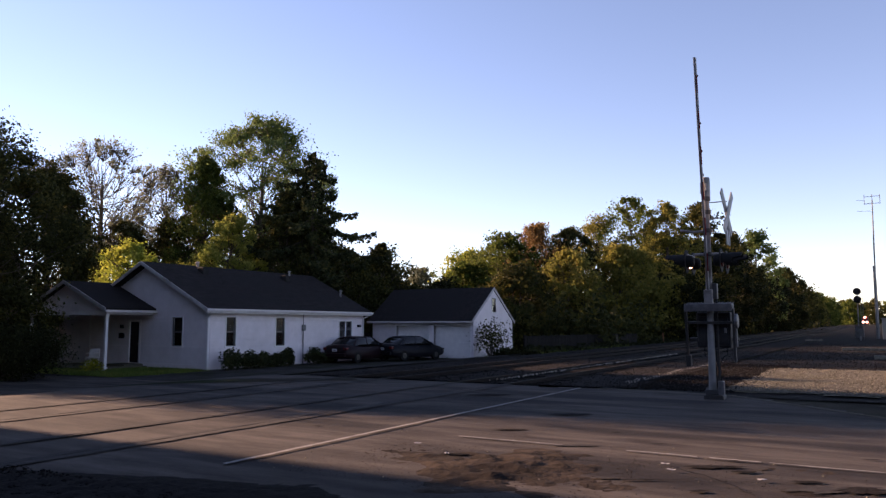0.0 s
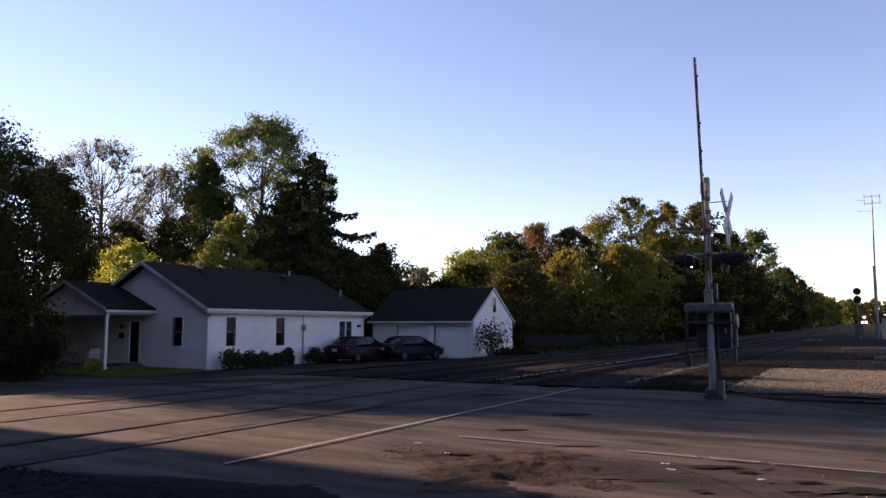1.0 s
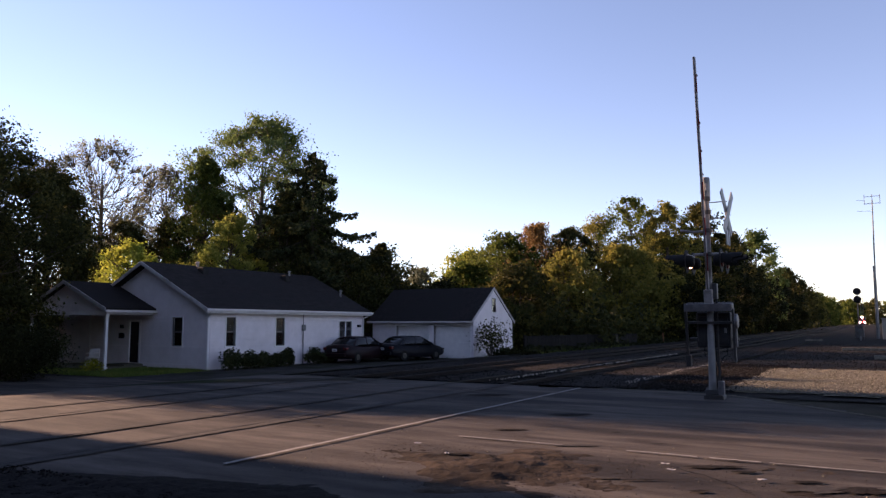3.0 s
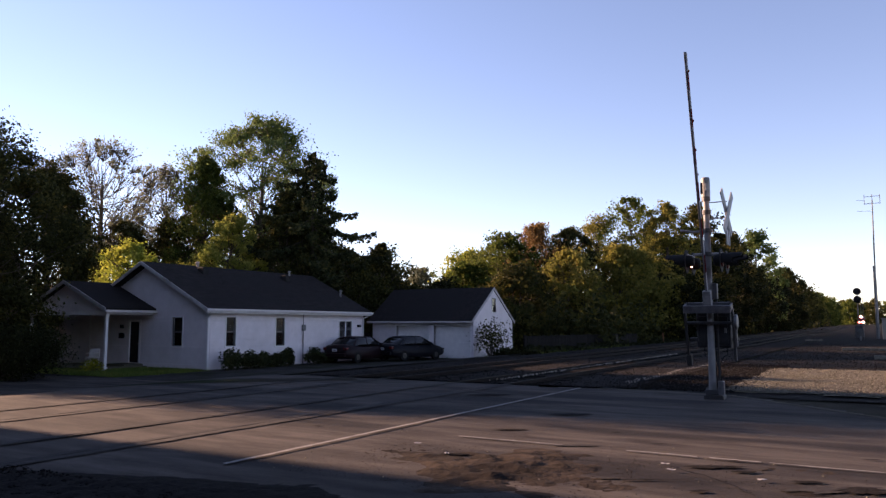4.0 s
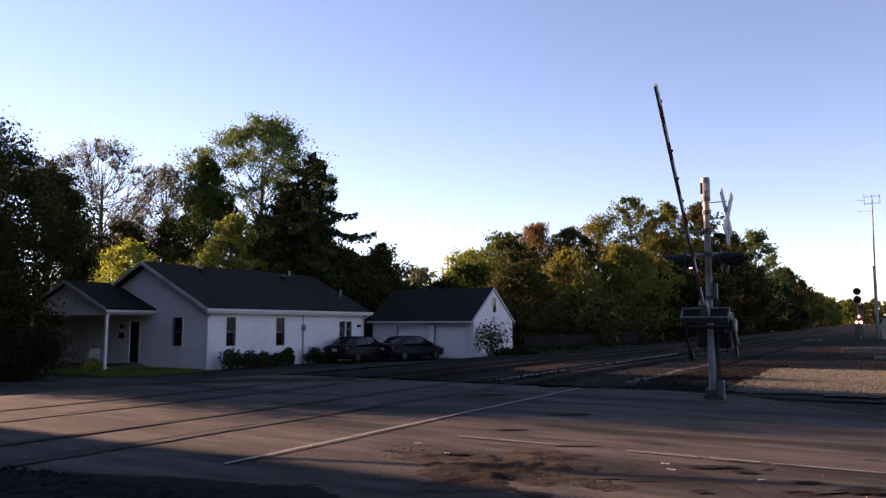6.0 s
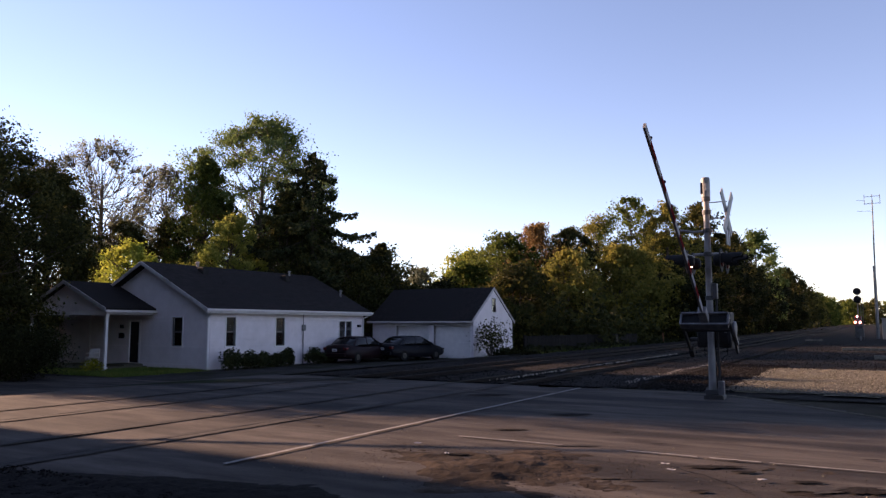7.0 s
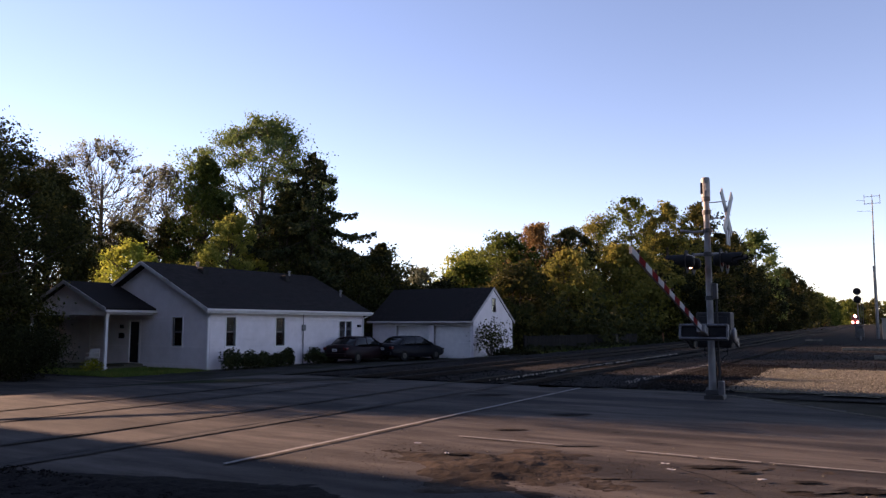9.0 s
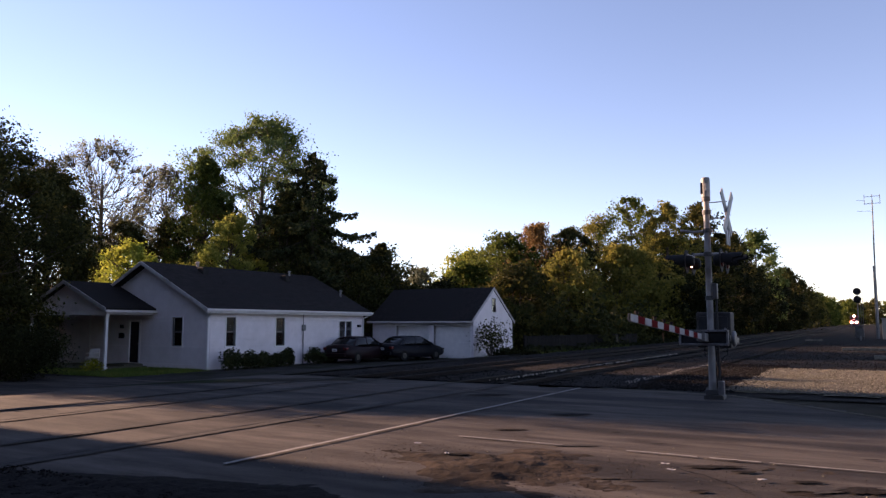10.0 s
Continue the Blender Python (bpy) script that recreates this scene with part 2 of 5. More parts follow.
def smooth01(t):
    t = np.clip(t, 0, 1)
    return t * t * (3 - 2 * t)


def level(x, y):
    """Height of the ground: flat at the crossing, falling to the yard, rising slowly far along the line."""
    x, y = np.asarray(x, float), np.asarray(y, float)
    return -0.45 * smooth01((-17.0 - x) / 7.0) + 0.0032 * np.clip(y - 70, 0, 700)


def veer(y):
    """How far the line bends to the east, far along."""
    return 4.38e-5 * max(0.0, y - 141.0) ** 2


def bed(x, y):
    """Drop of the ground round the tracks beyond the road edges."""
    out = np.maximum(smooth01((np.asarray(y, float) - 19.3) / 1.2), smooth01((4.0 - np.asarray(y, float)) / 1.0))
    across = smooth01((np.asarray(x, float) + 18.0) / 1.5) * smooth01((-5.5 - np.asarray(x, float)) / 1.5)
    return -0.10 * out * across


def sheet(name, xs, ys, lift, material, rough=0.0, freq=0.8, keep=None, label="", kind="structure", category=""):
    """A ground sheet over a grid, following level()."""
    X, Y = np.meshgrid(xs, ys)
    Z = level(X, Y) + bed(X, Y) + lift
    if rough:
        Z = Z + rough * np.array([noise.fractal(Vector((a * freq, b * freq, 3.0)), 0.8, 2.0, 4) for a, b in zip(X.ravel(), Y.ravel())]).reshape(X.shape)
    n, m_ = X.shape
    V = np.stack([X.ravel(), Y.ravel(), Z.ravel()], 1)
    i = (np.arange(n - 1)[:, None] * m_ + np.arange(m_ - 1)[None]).ravel()
    Fc = np.stack([i, i + 1, i + 1 + m_, i + m_], 1)
    if keep:
        c = V[Fc].mean(1)
        Fc = Fc[np.array([keep(*p) for p in c])]
    ob = mesh_np(name, V, Fc, material, smooth=True)
    return tagged(ob, label, category or name, "", kind)


# ---- ground, road, tracks ----
gx = np.unique(np.concatenate([np.linspace(-1600, -120, 12), np.linspace(-120, -40, 17), np.arange(-40, 20, 0.75), np.linspace(20, 120, 17), np.linspace(120, 1600, 12)]))
gy = np.unique(np.concatenate([np.linspace(-300, -20, 8), np.arange(-20, 75, 1.0), np.linspace(75, 300, 30), np.linspace(300, 2500, 14)]))
sheet("ground", gx, gy, -0.06, M_EARTH, label="dark bare earth with patches of weeds", category="ground")


def road_far(x):
    far = 19.1 + 0.25 * math.sin(x * 0.9) * (x > -8)
    if x > -3.4:
        far = max(19.4 - 1.0 * (x + 3.4), 15.2 - 0.02 * x)
    return far


def road_edge(x, y, z):
    far = road_far(x)
    near = 2.9 if x < -4.9 else 4.0
    return near + 0.12 * math.sin(x * 2.3) < y < far


rx = np.unique(np.concatenate([np.arange(-140, -24, 4.0), np.arange(-24, 12, 0.3), np.arange(12, 120, 4.0)]))
sheet("road", rx, np.arange(2.6, 19.9, 0.25), 0.0, M_ASPHALT, 0.006, 0.5, keep=road_edge, label="worn patched asphalt road over the crossing", category="road")


def rising(name, xs, ys, cover, height, rough, freq, material, label, category, seed, wob=1.0):
    """Loose ground that rises out of the asphalt and sinks back under it along an uneven edge; cover(x, y) > 0 where it lies."""
    X, Y = np.meshgrid(xs, ys)
    V = []
    for x, y in zip(X.ravel(), Y.ravel()):
        k = cover(x, y) + wob * (0.9 * noise.noise(Vector((x * 0.7, y * 1.1, seed))) + 0.5 * noise.noise(Vector((x * 2.6, y * 3.4, seed + 4))))
        k = max(-0.5, min(1.0, k))
        V.append((x, y, -0.004 + height * k + rough * max(k, 0) * noise.fractal(Vector((x * freq, y * freq, 3)), 0.7, 2.0, 5)))
    n, w_ = X.shape
    i = (np.arange(n - 1)[:, None] * w_ + np.arange(w_ - 1)[None]).ravel()
    ob = mesh_np(name, V, np.stack([i, i + 1, i + 1 + w_, i + w_], 1), material, smooth=True)
    return tagged(ob, label, category, "", "structure")


rising("dirt_shoulder", np.arange(-6.6, -1.2, 0.06), np.arange(5.4, 9.6, 0.06), lambda x, y: 1.0 - 0.50 * abs(x + 4.1) ** 1.1 - 0.75 * abs(y - 7.9), 0.05, 0.06, 2.8, M_DIRT,
       "rough patch of broken brown dirt on the shoulder", "dirt", 5)
rising("dirt_film", np.arange(-4.2, 3.4, 0.07), np.arange(5.2, 9.8, 0.07), lambda x, y: 0.05 - 0.06 * abs(x + 0.8) - 0.30 * abs(y - 7.9), 0.014, 0.03, 4.6, M_DIRT,
       "thin dirt and grit over the broken road edge", "dirt", 15)
# dark gravel bank; the shade lying on it is part of its colour
rising("cinder_bank", np.arange(-14.0, -3.9, 0.09), np.arange(1.5, 7.2, 0.08), lambda x, y: 1.6 * (6.2 + 0.328 * (x + 5.5) - y) - 1.4 * max(0.0, x + 5.2), 0.03, 0.03, 6.0, M_CINDER,
       "black cinder bank beside the road, its shade in the colour", "ground", 25, 0.16)
# Gravel ends at y 31 where shade begins; the darker sheet stands for it.
sheet("cinder_lot", np.arange(-5.6, 60, 0.8), np.concatenate([np.arange(19.0, 80, 0.8), np.arange(80, 400, 8)]), -0.03, M_BALLAST, 0.03, 0.7, keep=lambda x, y, z: y > road_far(x) - 0.3, label="ground beside the tracks, coloured dark as in shade", category="ground")
sheet("gravel_lot", np.arange(-3.6, 40, 0.4), np.arange(19.6, 33, 0.4), 0.0, M_GRAVEL, 0.03, 1.2, keep=lambda x, y, z: 20.2 + 0.15 * math.sin(x * 3) < y < 31.3 + noise.noise(Vector((x, 2, 2))) and x > -3.4 + 0.5 * noise.noise(Vector((y, 1, 1))), label="pale crushed gravel, cut to the sunlit part of the lot", category="gravel")
sheet("driveway", np.arange(-27.0, -17.5, 0.6), np.arange(19.2, 41.0, 0.6), -0.02, M_DRIVE, 0.03, 1.0, label="grey gravel driveway beside the house", category="driveway")
sheet("track_bed", np.arange(-17.4, -5.6, 0.4), np.concatenate([np.arange(19.6, 75, 0.5), np.arange(75, 620, 8)]), 0.0, M_BALLAST, 0.03, 2.0, label="stained ballast bed of the railway, coloured dark as in shade", category="ballast")


def strip(name, x0, x1, ys, z, material, parent, wob=0.0, along="y", label=""):
    """A painted or laid strip that follows the road."""
    V, Fc = [], []
    for i, s in enumerate(ys):
        w = wob * noise.noise(Vector((s * 1.7, x0, 2)))
        for q in (x0 + w, x1 + w * 0.6):
            V.append((q, s, z) if along == "y" else (s, q, z))
        if i:
            k = 2 * i
            Fc.append((k - 2, k - 1, k + 1, k) if along == "y" else (k - 2, k, k + 1, k - 1))
    return mesh_np(name, V, Fc, material, parent, label)


marks = thing("road_marking", "worn white painted lines on the asphalt", "road marking", kind="structure")
strip("crossing_line", -6.89, -6.81, np.arange(6.5, 18.95, 0.4), 0.022, M_PAINT, marks, 0.02)
for x0, x1 in ((-5.5, -3.75), (-2.95, -1.98), (-1.9, -1.3), (-1.2, 0.3), (0.4, 9.0)):
    strip("edge_line", 9.84, 9.888, np.arange(x0, x1 + 0.01, 0.15), 0.022, M_PAINT, marks, 0.03, "x")

RAIL = [(-0.07, -0.17), (0.07, -0.17), (0.07, -0.15), (0.012, -0.13), (0.012, -0.04), (0.036, -0.03), (0.036, -0.005), (0.03, 0.0),
        (-0.03, 0.0), (-0.036, -0.005), (-0.036, -0.03), (-0.012, -0.04), (-0.012, -0.13), (-0.07, -0.15)]


def rail(x, parent):
    bm = bmesh.new()
    ys = [-60, 6, 19, 70, 140, 180, 220, 260, 300, 340, 380, 420, 460, 500, 540, 580, 640]
    rings = [[bm.verts.new((x + a + veer(y), y, b + 0.018 + float(level(x, y)))) for a, b in RAIL] for y in ys]
    n = len(RAIL)
    for r0, r1 in zip(rings, rings[1:]):
        for k in range(n):
            bm.faces.new((r0[k], r1[k], r1[(k + 1) % n], r0[(k + 1) % n]))
    bmesh.ops.recalc_face_normals(bm, faces=bm.faces)
    return part("rail", bm, M_RAIL, parent)


tie_me = None
for cx in (-9.92, -14.13):
    track = thing("railway_track", "steel rails on dark wooden ties across the road", "railway track", kind="structure", group="railway tracks")
    for s in (-0.7525, 0.7525):
        rail(cx + s, track)
        side = 1 if s < 0 else -1
        strip("flangeway", cx + s + side * 0.04, cx + s + side * 0.13, np.arange(4.1, 19.3, 0.4), 0.016, M_TAR, track, 0.01, label="dark rubber flangeway beside the rail")
        strip("tar_joint", cx + s - side * 0.04, cx + s - side * (0.27 if s > 0 else 0.12), np.arange(4.1, 19.3, 0.3), 0.016, M_TAR, track, 0.07)
    if cx > -11:
        # pale strip laid on the rail to paint its shine
        strip("rail_head", cx - 0.7525 - 0.026, cx - 0.7525 + 0.022, np.arange(15.0, 22.6, 0.3), 0.024, M_GRAVEL, track, 0.004, label="pale strip for the shine on the rail head")
    for i in range(140):
        y = 19.9 + 0.56 * i
        if tie_me is None:
            bm = boxes((-1.3, 1.3, -0.115, 0.115, -0.16, 0.0), bevel=0.012)
            t = part("tie", bm, M_TIE, track)
            tie_me = t.data
        else:
            t = new("tie", tie_me)
            t.parent = track
        t.matrix_basis = pose(cx + random.uniform(-0.05, 0.05), y, -0.085 + float(level(cx, y)) + random.uniform(-0.012, 0.0), 0, 0, random.uniform(-1.5, 1.5))


def stones(name, n, place, size, material, label, category):
    """Loose stones as one lot: squashed octahedra with uneven corners."""
    base = np.array([(1, 0, 0), (0, 1, 0), (-1, 0, 0), (0, -1, 0), (0, 0, 1), (0, 0, -1)], float)
    fc = np.array([(0, 1, 4), (1, 2, 4), (2, 3, 4), (3, 0, 4), (1, 0, 5), (2, 1, 5), (3, 2, 5), (0, 3, 5)])
    rg = np.random.default_rng(len(name) * 7 + n)
    P = place(rg, n)
    s = size * rg.uniform(0.5, 1.6, (n, 1, 1)) * rg.uniform(0.6, 1.2, (n, 6, 3)) * np.array([1, 1, 0.7])
    a = rg.uniform(0, 6.28, n)
    R = np.zeros((n, 3, 3))
    R[:, 0, 0], R[:, 0, 1], R[:, 1, 0], R[:, 1, 1], R[:, 2, 2] = np.cos(a), -np.sin(a), np.sin(a), np.cos(a), 1
    V = np.einsum("nij,nkj->nki", R, base[None] * s) + P[:, None, :]
    Fc = (fc[None] + 6 * np.arange(n)[:, None, None]).reshape(-1, 3)
    return tagged(mesh_np(name, V.reshape(-1, 3), Fc, material), label, category, "", "stuff")


def scatter(x0, x1, y0, y1, lift, power=1.0):
    def place(rg, n):
        x, y = rg.uniform(x0, x1, n), y0 + (y1 - y0) * rg.uniform(0, 1, n) ** power
        return np.stack([x, y, level(x, y) + bed(x, y) + lift], 1)
    return place


stones("ballast_stones", 9000, scatter(-17, -6.0, 19.8, 60, 0.015, 1.8), 0.02, M_CINDER, "angular ballast stones between the rails, coloured dark as in shade", "ballast")
# pale stones stand in for the sparkle along the shoulder and rail
stones("bright_ballast", 150, scatter(-6.9, -6.3, 22, 37, 0.015, 1.0), 0.022, M_GLINT_STONE, "pale stones for the sparkle along the ballast shoulder", "ballast")
stones("rail_side_ballast", 330, scatter(-10.72, -10.4, 21.0, 46, 0.04, 1.0), 0.028, M_GLINT_STONE, "pale stones for the glint along the rail", "ballast")
stones("shoulder_stones", 5000, scatter(-6.2, -3.2, 19.8, 34, 0.0, 1.2), 0.026, M_BALLAST, "dark stones between tracks and gravel lot", "stones")
stones("lot_stones", 7000, scatter(-5.5, 10.0, 31, 75, 0.0, 1.3), 0.026, M_BALLAST, "dark stones scattered over the dark lot", "stones")
stones("gravel_stones", 22000, scatter(-3.5, 8.0, 20.2, 31.5, 0.012, 1.2), 0.022, M_STONE, "pale loose crushed stones on the lot", "gravel")
stones("dirt_clods", 1100, scatter(-6.0, -2.4, 6.6, 9.2, 0.003), 0.007, M_DIRT, "small brown clods and pebbles on the shoulder", "pebbles")
stones("bank_cinders", 4000, scatter(-9.0, -5.2, 2.5, 5.2, 0.018), 0.015, M_CINDER, "black cinders and stones on the bank", "cinders")
stones("dark_grit", 1000, scatter(-5.0, 1.0, 7.2, 10.1, 0.006), 0.005, M_CINDER, "dark grit and crumbs of tar on the road", "grit")
stones("road_grit", 160, scatter(-7.0, 0.5, 6.6, 10.6, 0.012), 0.010, M_STONE, "scattered grit on the asphalt", "grit")


# ---- wear on the road: patches, potholes, cracks, litter ----
def blot(name, x, y, rx_, ry_, material, label, category, seed, z=0.014, turn=0.0, parent=None):
    """An irregular thin patch lying on the road."""
    bm = bmesh.new()
    n = 80
    vs = []
    for k in range(n):
        a = 2 * math.pi * k / n
        r_ = 1 + 0.55 * noise.noise(Vector((math.cos(a) * 1.7, math.sin(a) * 1.7, seed * 3.1))) + 0.6 * noise.noise(Vector((math.cos(a) * 5, math.sin(a) * 5, seed))) + 0.3 * noise.noise(Vector((math.cos(a) * 14, math.sin(a) * 14, seed)))
        u, v = rx_ * r_ * math.cos(a), ry_ * r_ * math.sin(a)
        vs.append(bm.verts.new((x + u * math.cos(turn) - v * math.sin(turn), y + u * math.sin(turn) + v * math.cos(turn), z + 0.001 * (seed % 5))))
    c = bm.verts.new((x, y, z + 0.001 * (seed % 5)))
    for k in range(n):
        bm.faces.new((c, vs[k], vs[(k + 1) % n]))
    ob = part(name, bm, material, parent)
    return tagged(ob, label, category, "", "structure") if not parent else ob


V, Fc = [], []
for i, x in enumerate(np.arange(-6.4, 3.0, 0.15)):
    y = road_far(x) - 0.30 + 0.04 * noise.noise(Vector((x * 3, 1, 1)))
    V += [(x, y - 0.07, 0.014), (x, y + 0.06, 0.014)]
    if i:
        Fc.append((2 * i - 2, 2 * i, 2 * i + 1, 2 * i - 1))
mesh_np("edge_band", V, Fc, M_GRAVEL, marks, "pale dusty band along the road edge")
V, Fc = [], []
for i, s in enumerate(np.linspace(0, 1, 60)):
    x, y = -27.0 + 13.0 * s, 6.0 + 12.6 * s ** 0.9
    w_ = 0.42 + 0.2 * noise.noise(Vector((s * 14, 4, 4)))
    V += [(x + w_, y - w_, float(level(x + w_, y)) + 0.012), (x - w_, y + w_, float(level(x - w_, y)) + 0.012)]
    if i:
        Fc.append((2 * i - 2, 2 * i, 2 * i + 1, 2 * i - 1))
mesh_np("verge_strip", V, Fc, M_EARTH, marks, "dark strip running diagonally west of the tracks")
wear = thing("road_wear", "dark tar patches and cracks worn into the asphalt", "road surface", kind="structure")
for k, (x, y, a, b) in enumerate(((-3.69, 9.97, 0.34, 0.06), (-5.13, 10.92, 0.32, 0.07), (-1.75, 9.28, 0.30, 0.09), (-1.37, 9.15, 0.14, 0.07), (-0.49, 8.67, 0.42, 0.17), (-0.20, 8.73, 0.30, 0.13), (-0.75, 8.90, 0.18, 0.05), (-4.80, 8.50, 0.22, 0.06), (-5.08, 8.33, 0.20, 0.05), (-3.90, 8.30, 0.25, 0.08), (-3.58, 8.09, 0.20, 0.08), (-1.60, 9.82, 0.06, 0.03), (-1.23, 9.46, 0.07, 0.03), (-2.73, 10.65, 0.09, 0.03), (-3.59, 11.46, 0.07, 0.04), (-0.13, 10.77, 0.10, 0.03), (-2.61, 8.07, 0.15, 0.04), (-2.31, 8.11, 0.20, 0.03), (-1.62, 7.89, 0.10, 0.05), (-8.12, 9.70, 0.06, 0.04), (-7.79, 9.89, 0.05, 0.03), (-8.03, 16.02, 0.50, 0.20), (-5.02, 13.29, 0.35, 0.12))):
    blot("tar_patch", x, y, a, b, M_HOLE if k % 4 else M_TAR, "", "", k + 1, parent=wear, turn=0.5)
for k, pts in enumerate((((-2.73, 9.57), (-2.62, 9.05), (-2.53, 8.55)), ((-2.08, 8.97), (-1.82, 8.78), (-1.47, 8.44), (-1.29, 8.20), (-1.12, 7.93)), ((-6.01, 6.99), (-6.10, 7.64), (-6.07, 8.20), (-6.07, 8.87), (-6.14, 9.50)), ((-5.24, 8.24), (-4.96, 8.41), (-4.65, 8.54)), ((-4.18, 7.74), (-3.81, 7.73), (-3.53, 7.81)), ((-2.32, 8.17), (-2.04, 8.24), (-1.79, 8.48)))):
    V, Fc = [], []
    for i in range(len(pts) - 1):
        for s in np.linspace(0, 1, 7)[:-1 if i < len(pts) - 2 else None]:
            x, y = (1 - s) * pts[i][0] + s * pts[i + 1][0], (1 - s) * pts[i][1] + s * pts[i + 1][1]
            w_ = 0.03 * noise.noise(Vector((x * 5, y * 5, k)))
            V += [(x + w_, y - 0.012 + w_, 0.017), (x + w_, y + 0.012 + w_, 0.017)]
    Fc = [(2 * i, 2 * i + 2, 2 * i + 3, 2 * i + 1) for i in range(len(V) // 2 - 1)]
    mesh_np("crack", V, Fc, M_HOLE, wear)
for k, (x, y) in enumerate(((-3.64, 8.06), (-2.27, 9.13), (-2.12, 8.79), (-1.15, 8.73), (-5.65, 8.94), (-4.89, 8.44))):
    rgp = random.Random(k)
    litter = new("paper_scrap", None)
    litter.matrix_basis = pose(x, y, 0.02, 0, 0, rgp.uniform(0, 180))
    tagged(litter, "crumpled white scrap of paper on the road", "litter", "litter on the road")
    bm = bmesh.new()
    bmesh.ops.create_grid(bm, x_segments=4, y_segments=3, size=0.03)
    for v in bm.verts:
        v.co.z = 0.012 + 0.012 * noise.noise(v.co * 40 + Vector((k, 0, 0)))
        v.co.x *= 1.6
    part("paper", bm, M_WHITE, litter)

# pale bars added for a pale strip and two pale spots on the lot
for k, (x, y, L, mt) in enumerate(((-2.1, 56.0, 9.0, M_STONE), (-6.4, 84.4, 1.6, M_STONE), (-0.2, 42.3, 0.7, M_STONE))):
    t = thing("timber", "pale bar lying on the dark lot", "timber", pose(x, y, float(level(x, y)) - 0.03, 0, 0, 2 + 3 * k), "timbers on the lot")
    part("beam", boxes((0, L, -0.13, 0.13, 0.0, 0.2), bevel=0.02), mt, t)


# ---- house and garage ----
def rows_wall(bm, axis, plane, lo, hi, z0, tops, holes, out, board=0.115, thick=0.14):
    """Lapped siding: rows of boards along x or y, cut round holes (a, b, z0, z1); tops(a) gives the wall's height at a place along it."""
    zmax = max(tops(lo + (hi - lo) * k / 40) for k in range(41))
    cuts_z = {round(z0 + k * board, 4) for k in range(int((zmax - z0) / board) + 1)} | {zmax}
    cuts_z |= {h for hole in holes for h in hole[2:] if z0 < h < zmax}
    zs = sorted(cuts_z)
    for z, z1 in zip(zs, zs[1:]):
        if z1 - z < 0.004:
            continue
        ks = [lo + (hi - lo) * k / 160 for k in range(161) if tops(lo + (hi - lo) * k / 160) >= z1 - 0.01]
        if ks:
            cuts = [(ks[0], ks[-1])]
            for a, b, h0, h1 in holes:
                if h0 < z1 - 0.003 and h1 > z + 0.003:
                    nxt = []
                    for c, d in cuts:
                        if b <= c or a >= d:
                            nxt.append((c, d))
                        else:
                            nxt += [(c, a)] if a > c else []
                            nxt += [(b, d)] if b < d else []
                    cuts = nxt
            for c, d in cuts:
                lower, upper = plane + out * 0.013, plane
                inner = plane - out * thick
                pts = []
                for s in (c, d):
                    for q, zz in ((inner, z), (lower, z), (upper, z1), (inner, z1)):
                        pts.append(bm.verts.new((s, q, zz) if axis == "x" else (q, s, zz)))
                for f in ((0, 1, 2, 3), (7, 6, 5, 4), (0, 4, 5, 1), (1, 5, 6, 2), (2, 6, 7, 3), (3, 7, 4, 0)):
                    bm.faces.new([pts[k] for k in f])
    bmesh.ops.recalc_face_normals(bm, faces=bm.faces)
    return bm


def window(parent, axis, plane, out, a, b, z0, z1, blind=0.5, sash=M_SASH):
    """A sash window set in a wall: casing, two sashes, panes, a drawn blind behind."""
    def bx(bm, s0, s1, d0, d1, h0, h1):
        d0, d1 = sorted((plane + out * d0, plane + out * d1))
        box(bm, *((s0, s1, d0, d1) if axis == "x" else (d0, d1, s0, s1)), h0, h1)
    bm = bmesh.new()
    c = 0.06
    bx(bm, a - c, a, -0.06, 0.035, z0 - c, z1 + c)
    bx(bm, b, b + c, -0.06, 0.035, z0 - c, z1 + c)
    bx(bm, a, b, -0.06, 0.033, z1, z1 + c)
    bx(bm, a - 0.02 - c, b + c + 0.02, -0.06, 0.06, z0 - c, z0)
    w = part("window", bm, M_TRIM, parent)
    bm = bmesh.new()
    mid = (z0 + z1) / 2
    for h0, h1, d in ((z0, mid, -0.05), (mid, z1, -0.03)):
        bx(bm, a, a + 0.04, d - 0.03, d, h0, h1)
        bx(bm, b - 0.04, b, d - 0.03, d, h0, h1)
        bx(bm, a + 0.04, b - 0.04, d - 0.03, d, h0, h0 + 0.04)
        bx(bm, a + 0.04, b - 0.04, d - 0.03, d, h1 - 0.04, h1)
    part("sash", bm, sash, w)
    for h0, h1, d in ((z0, mid, -0.068), (mid, z1, -0.048)):
        bm = bmesh.new()
        bx(bm, a + 0.03, b - 0.03, d, d + 0.006, h0 + 0.03, h1 - 0.03)
        p = part("pane", bm, M_PANE, w)
        p.visible_shadow = False
    if blind:
        bm = bmesh.new()
        bx(bm, a + 0.01, b - 0.01, -0.13, -0.12, z1 - (z1 - z0) * blind, z1)
        part("blind", bm, M_BLIND, w)
    return w


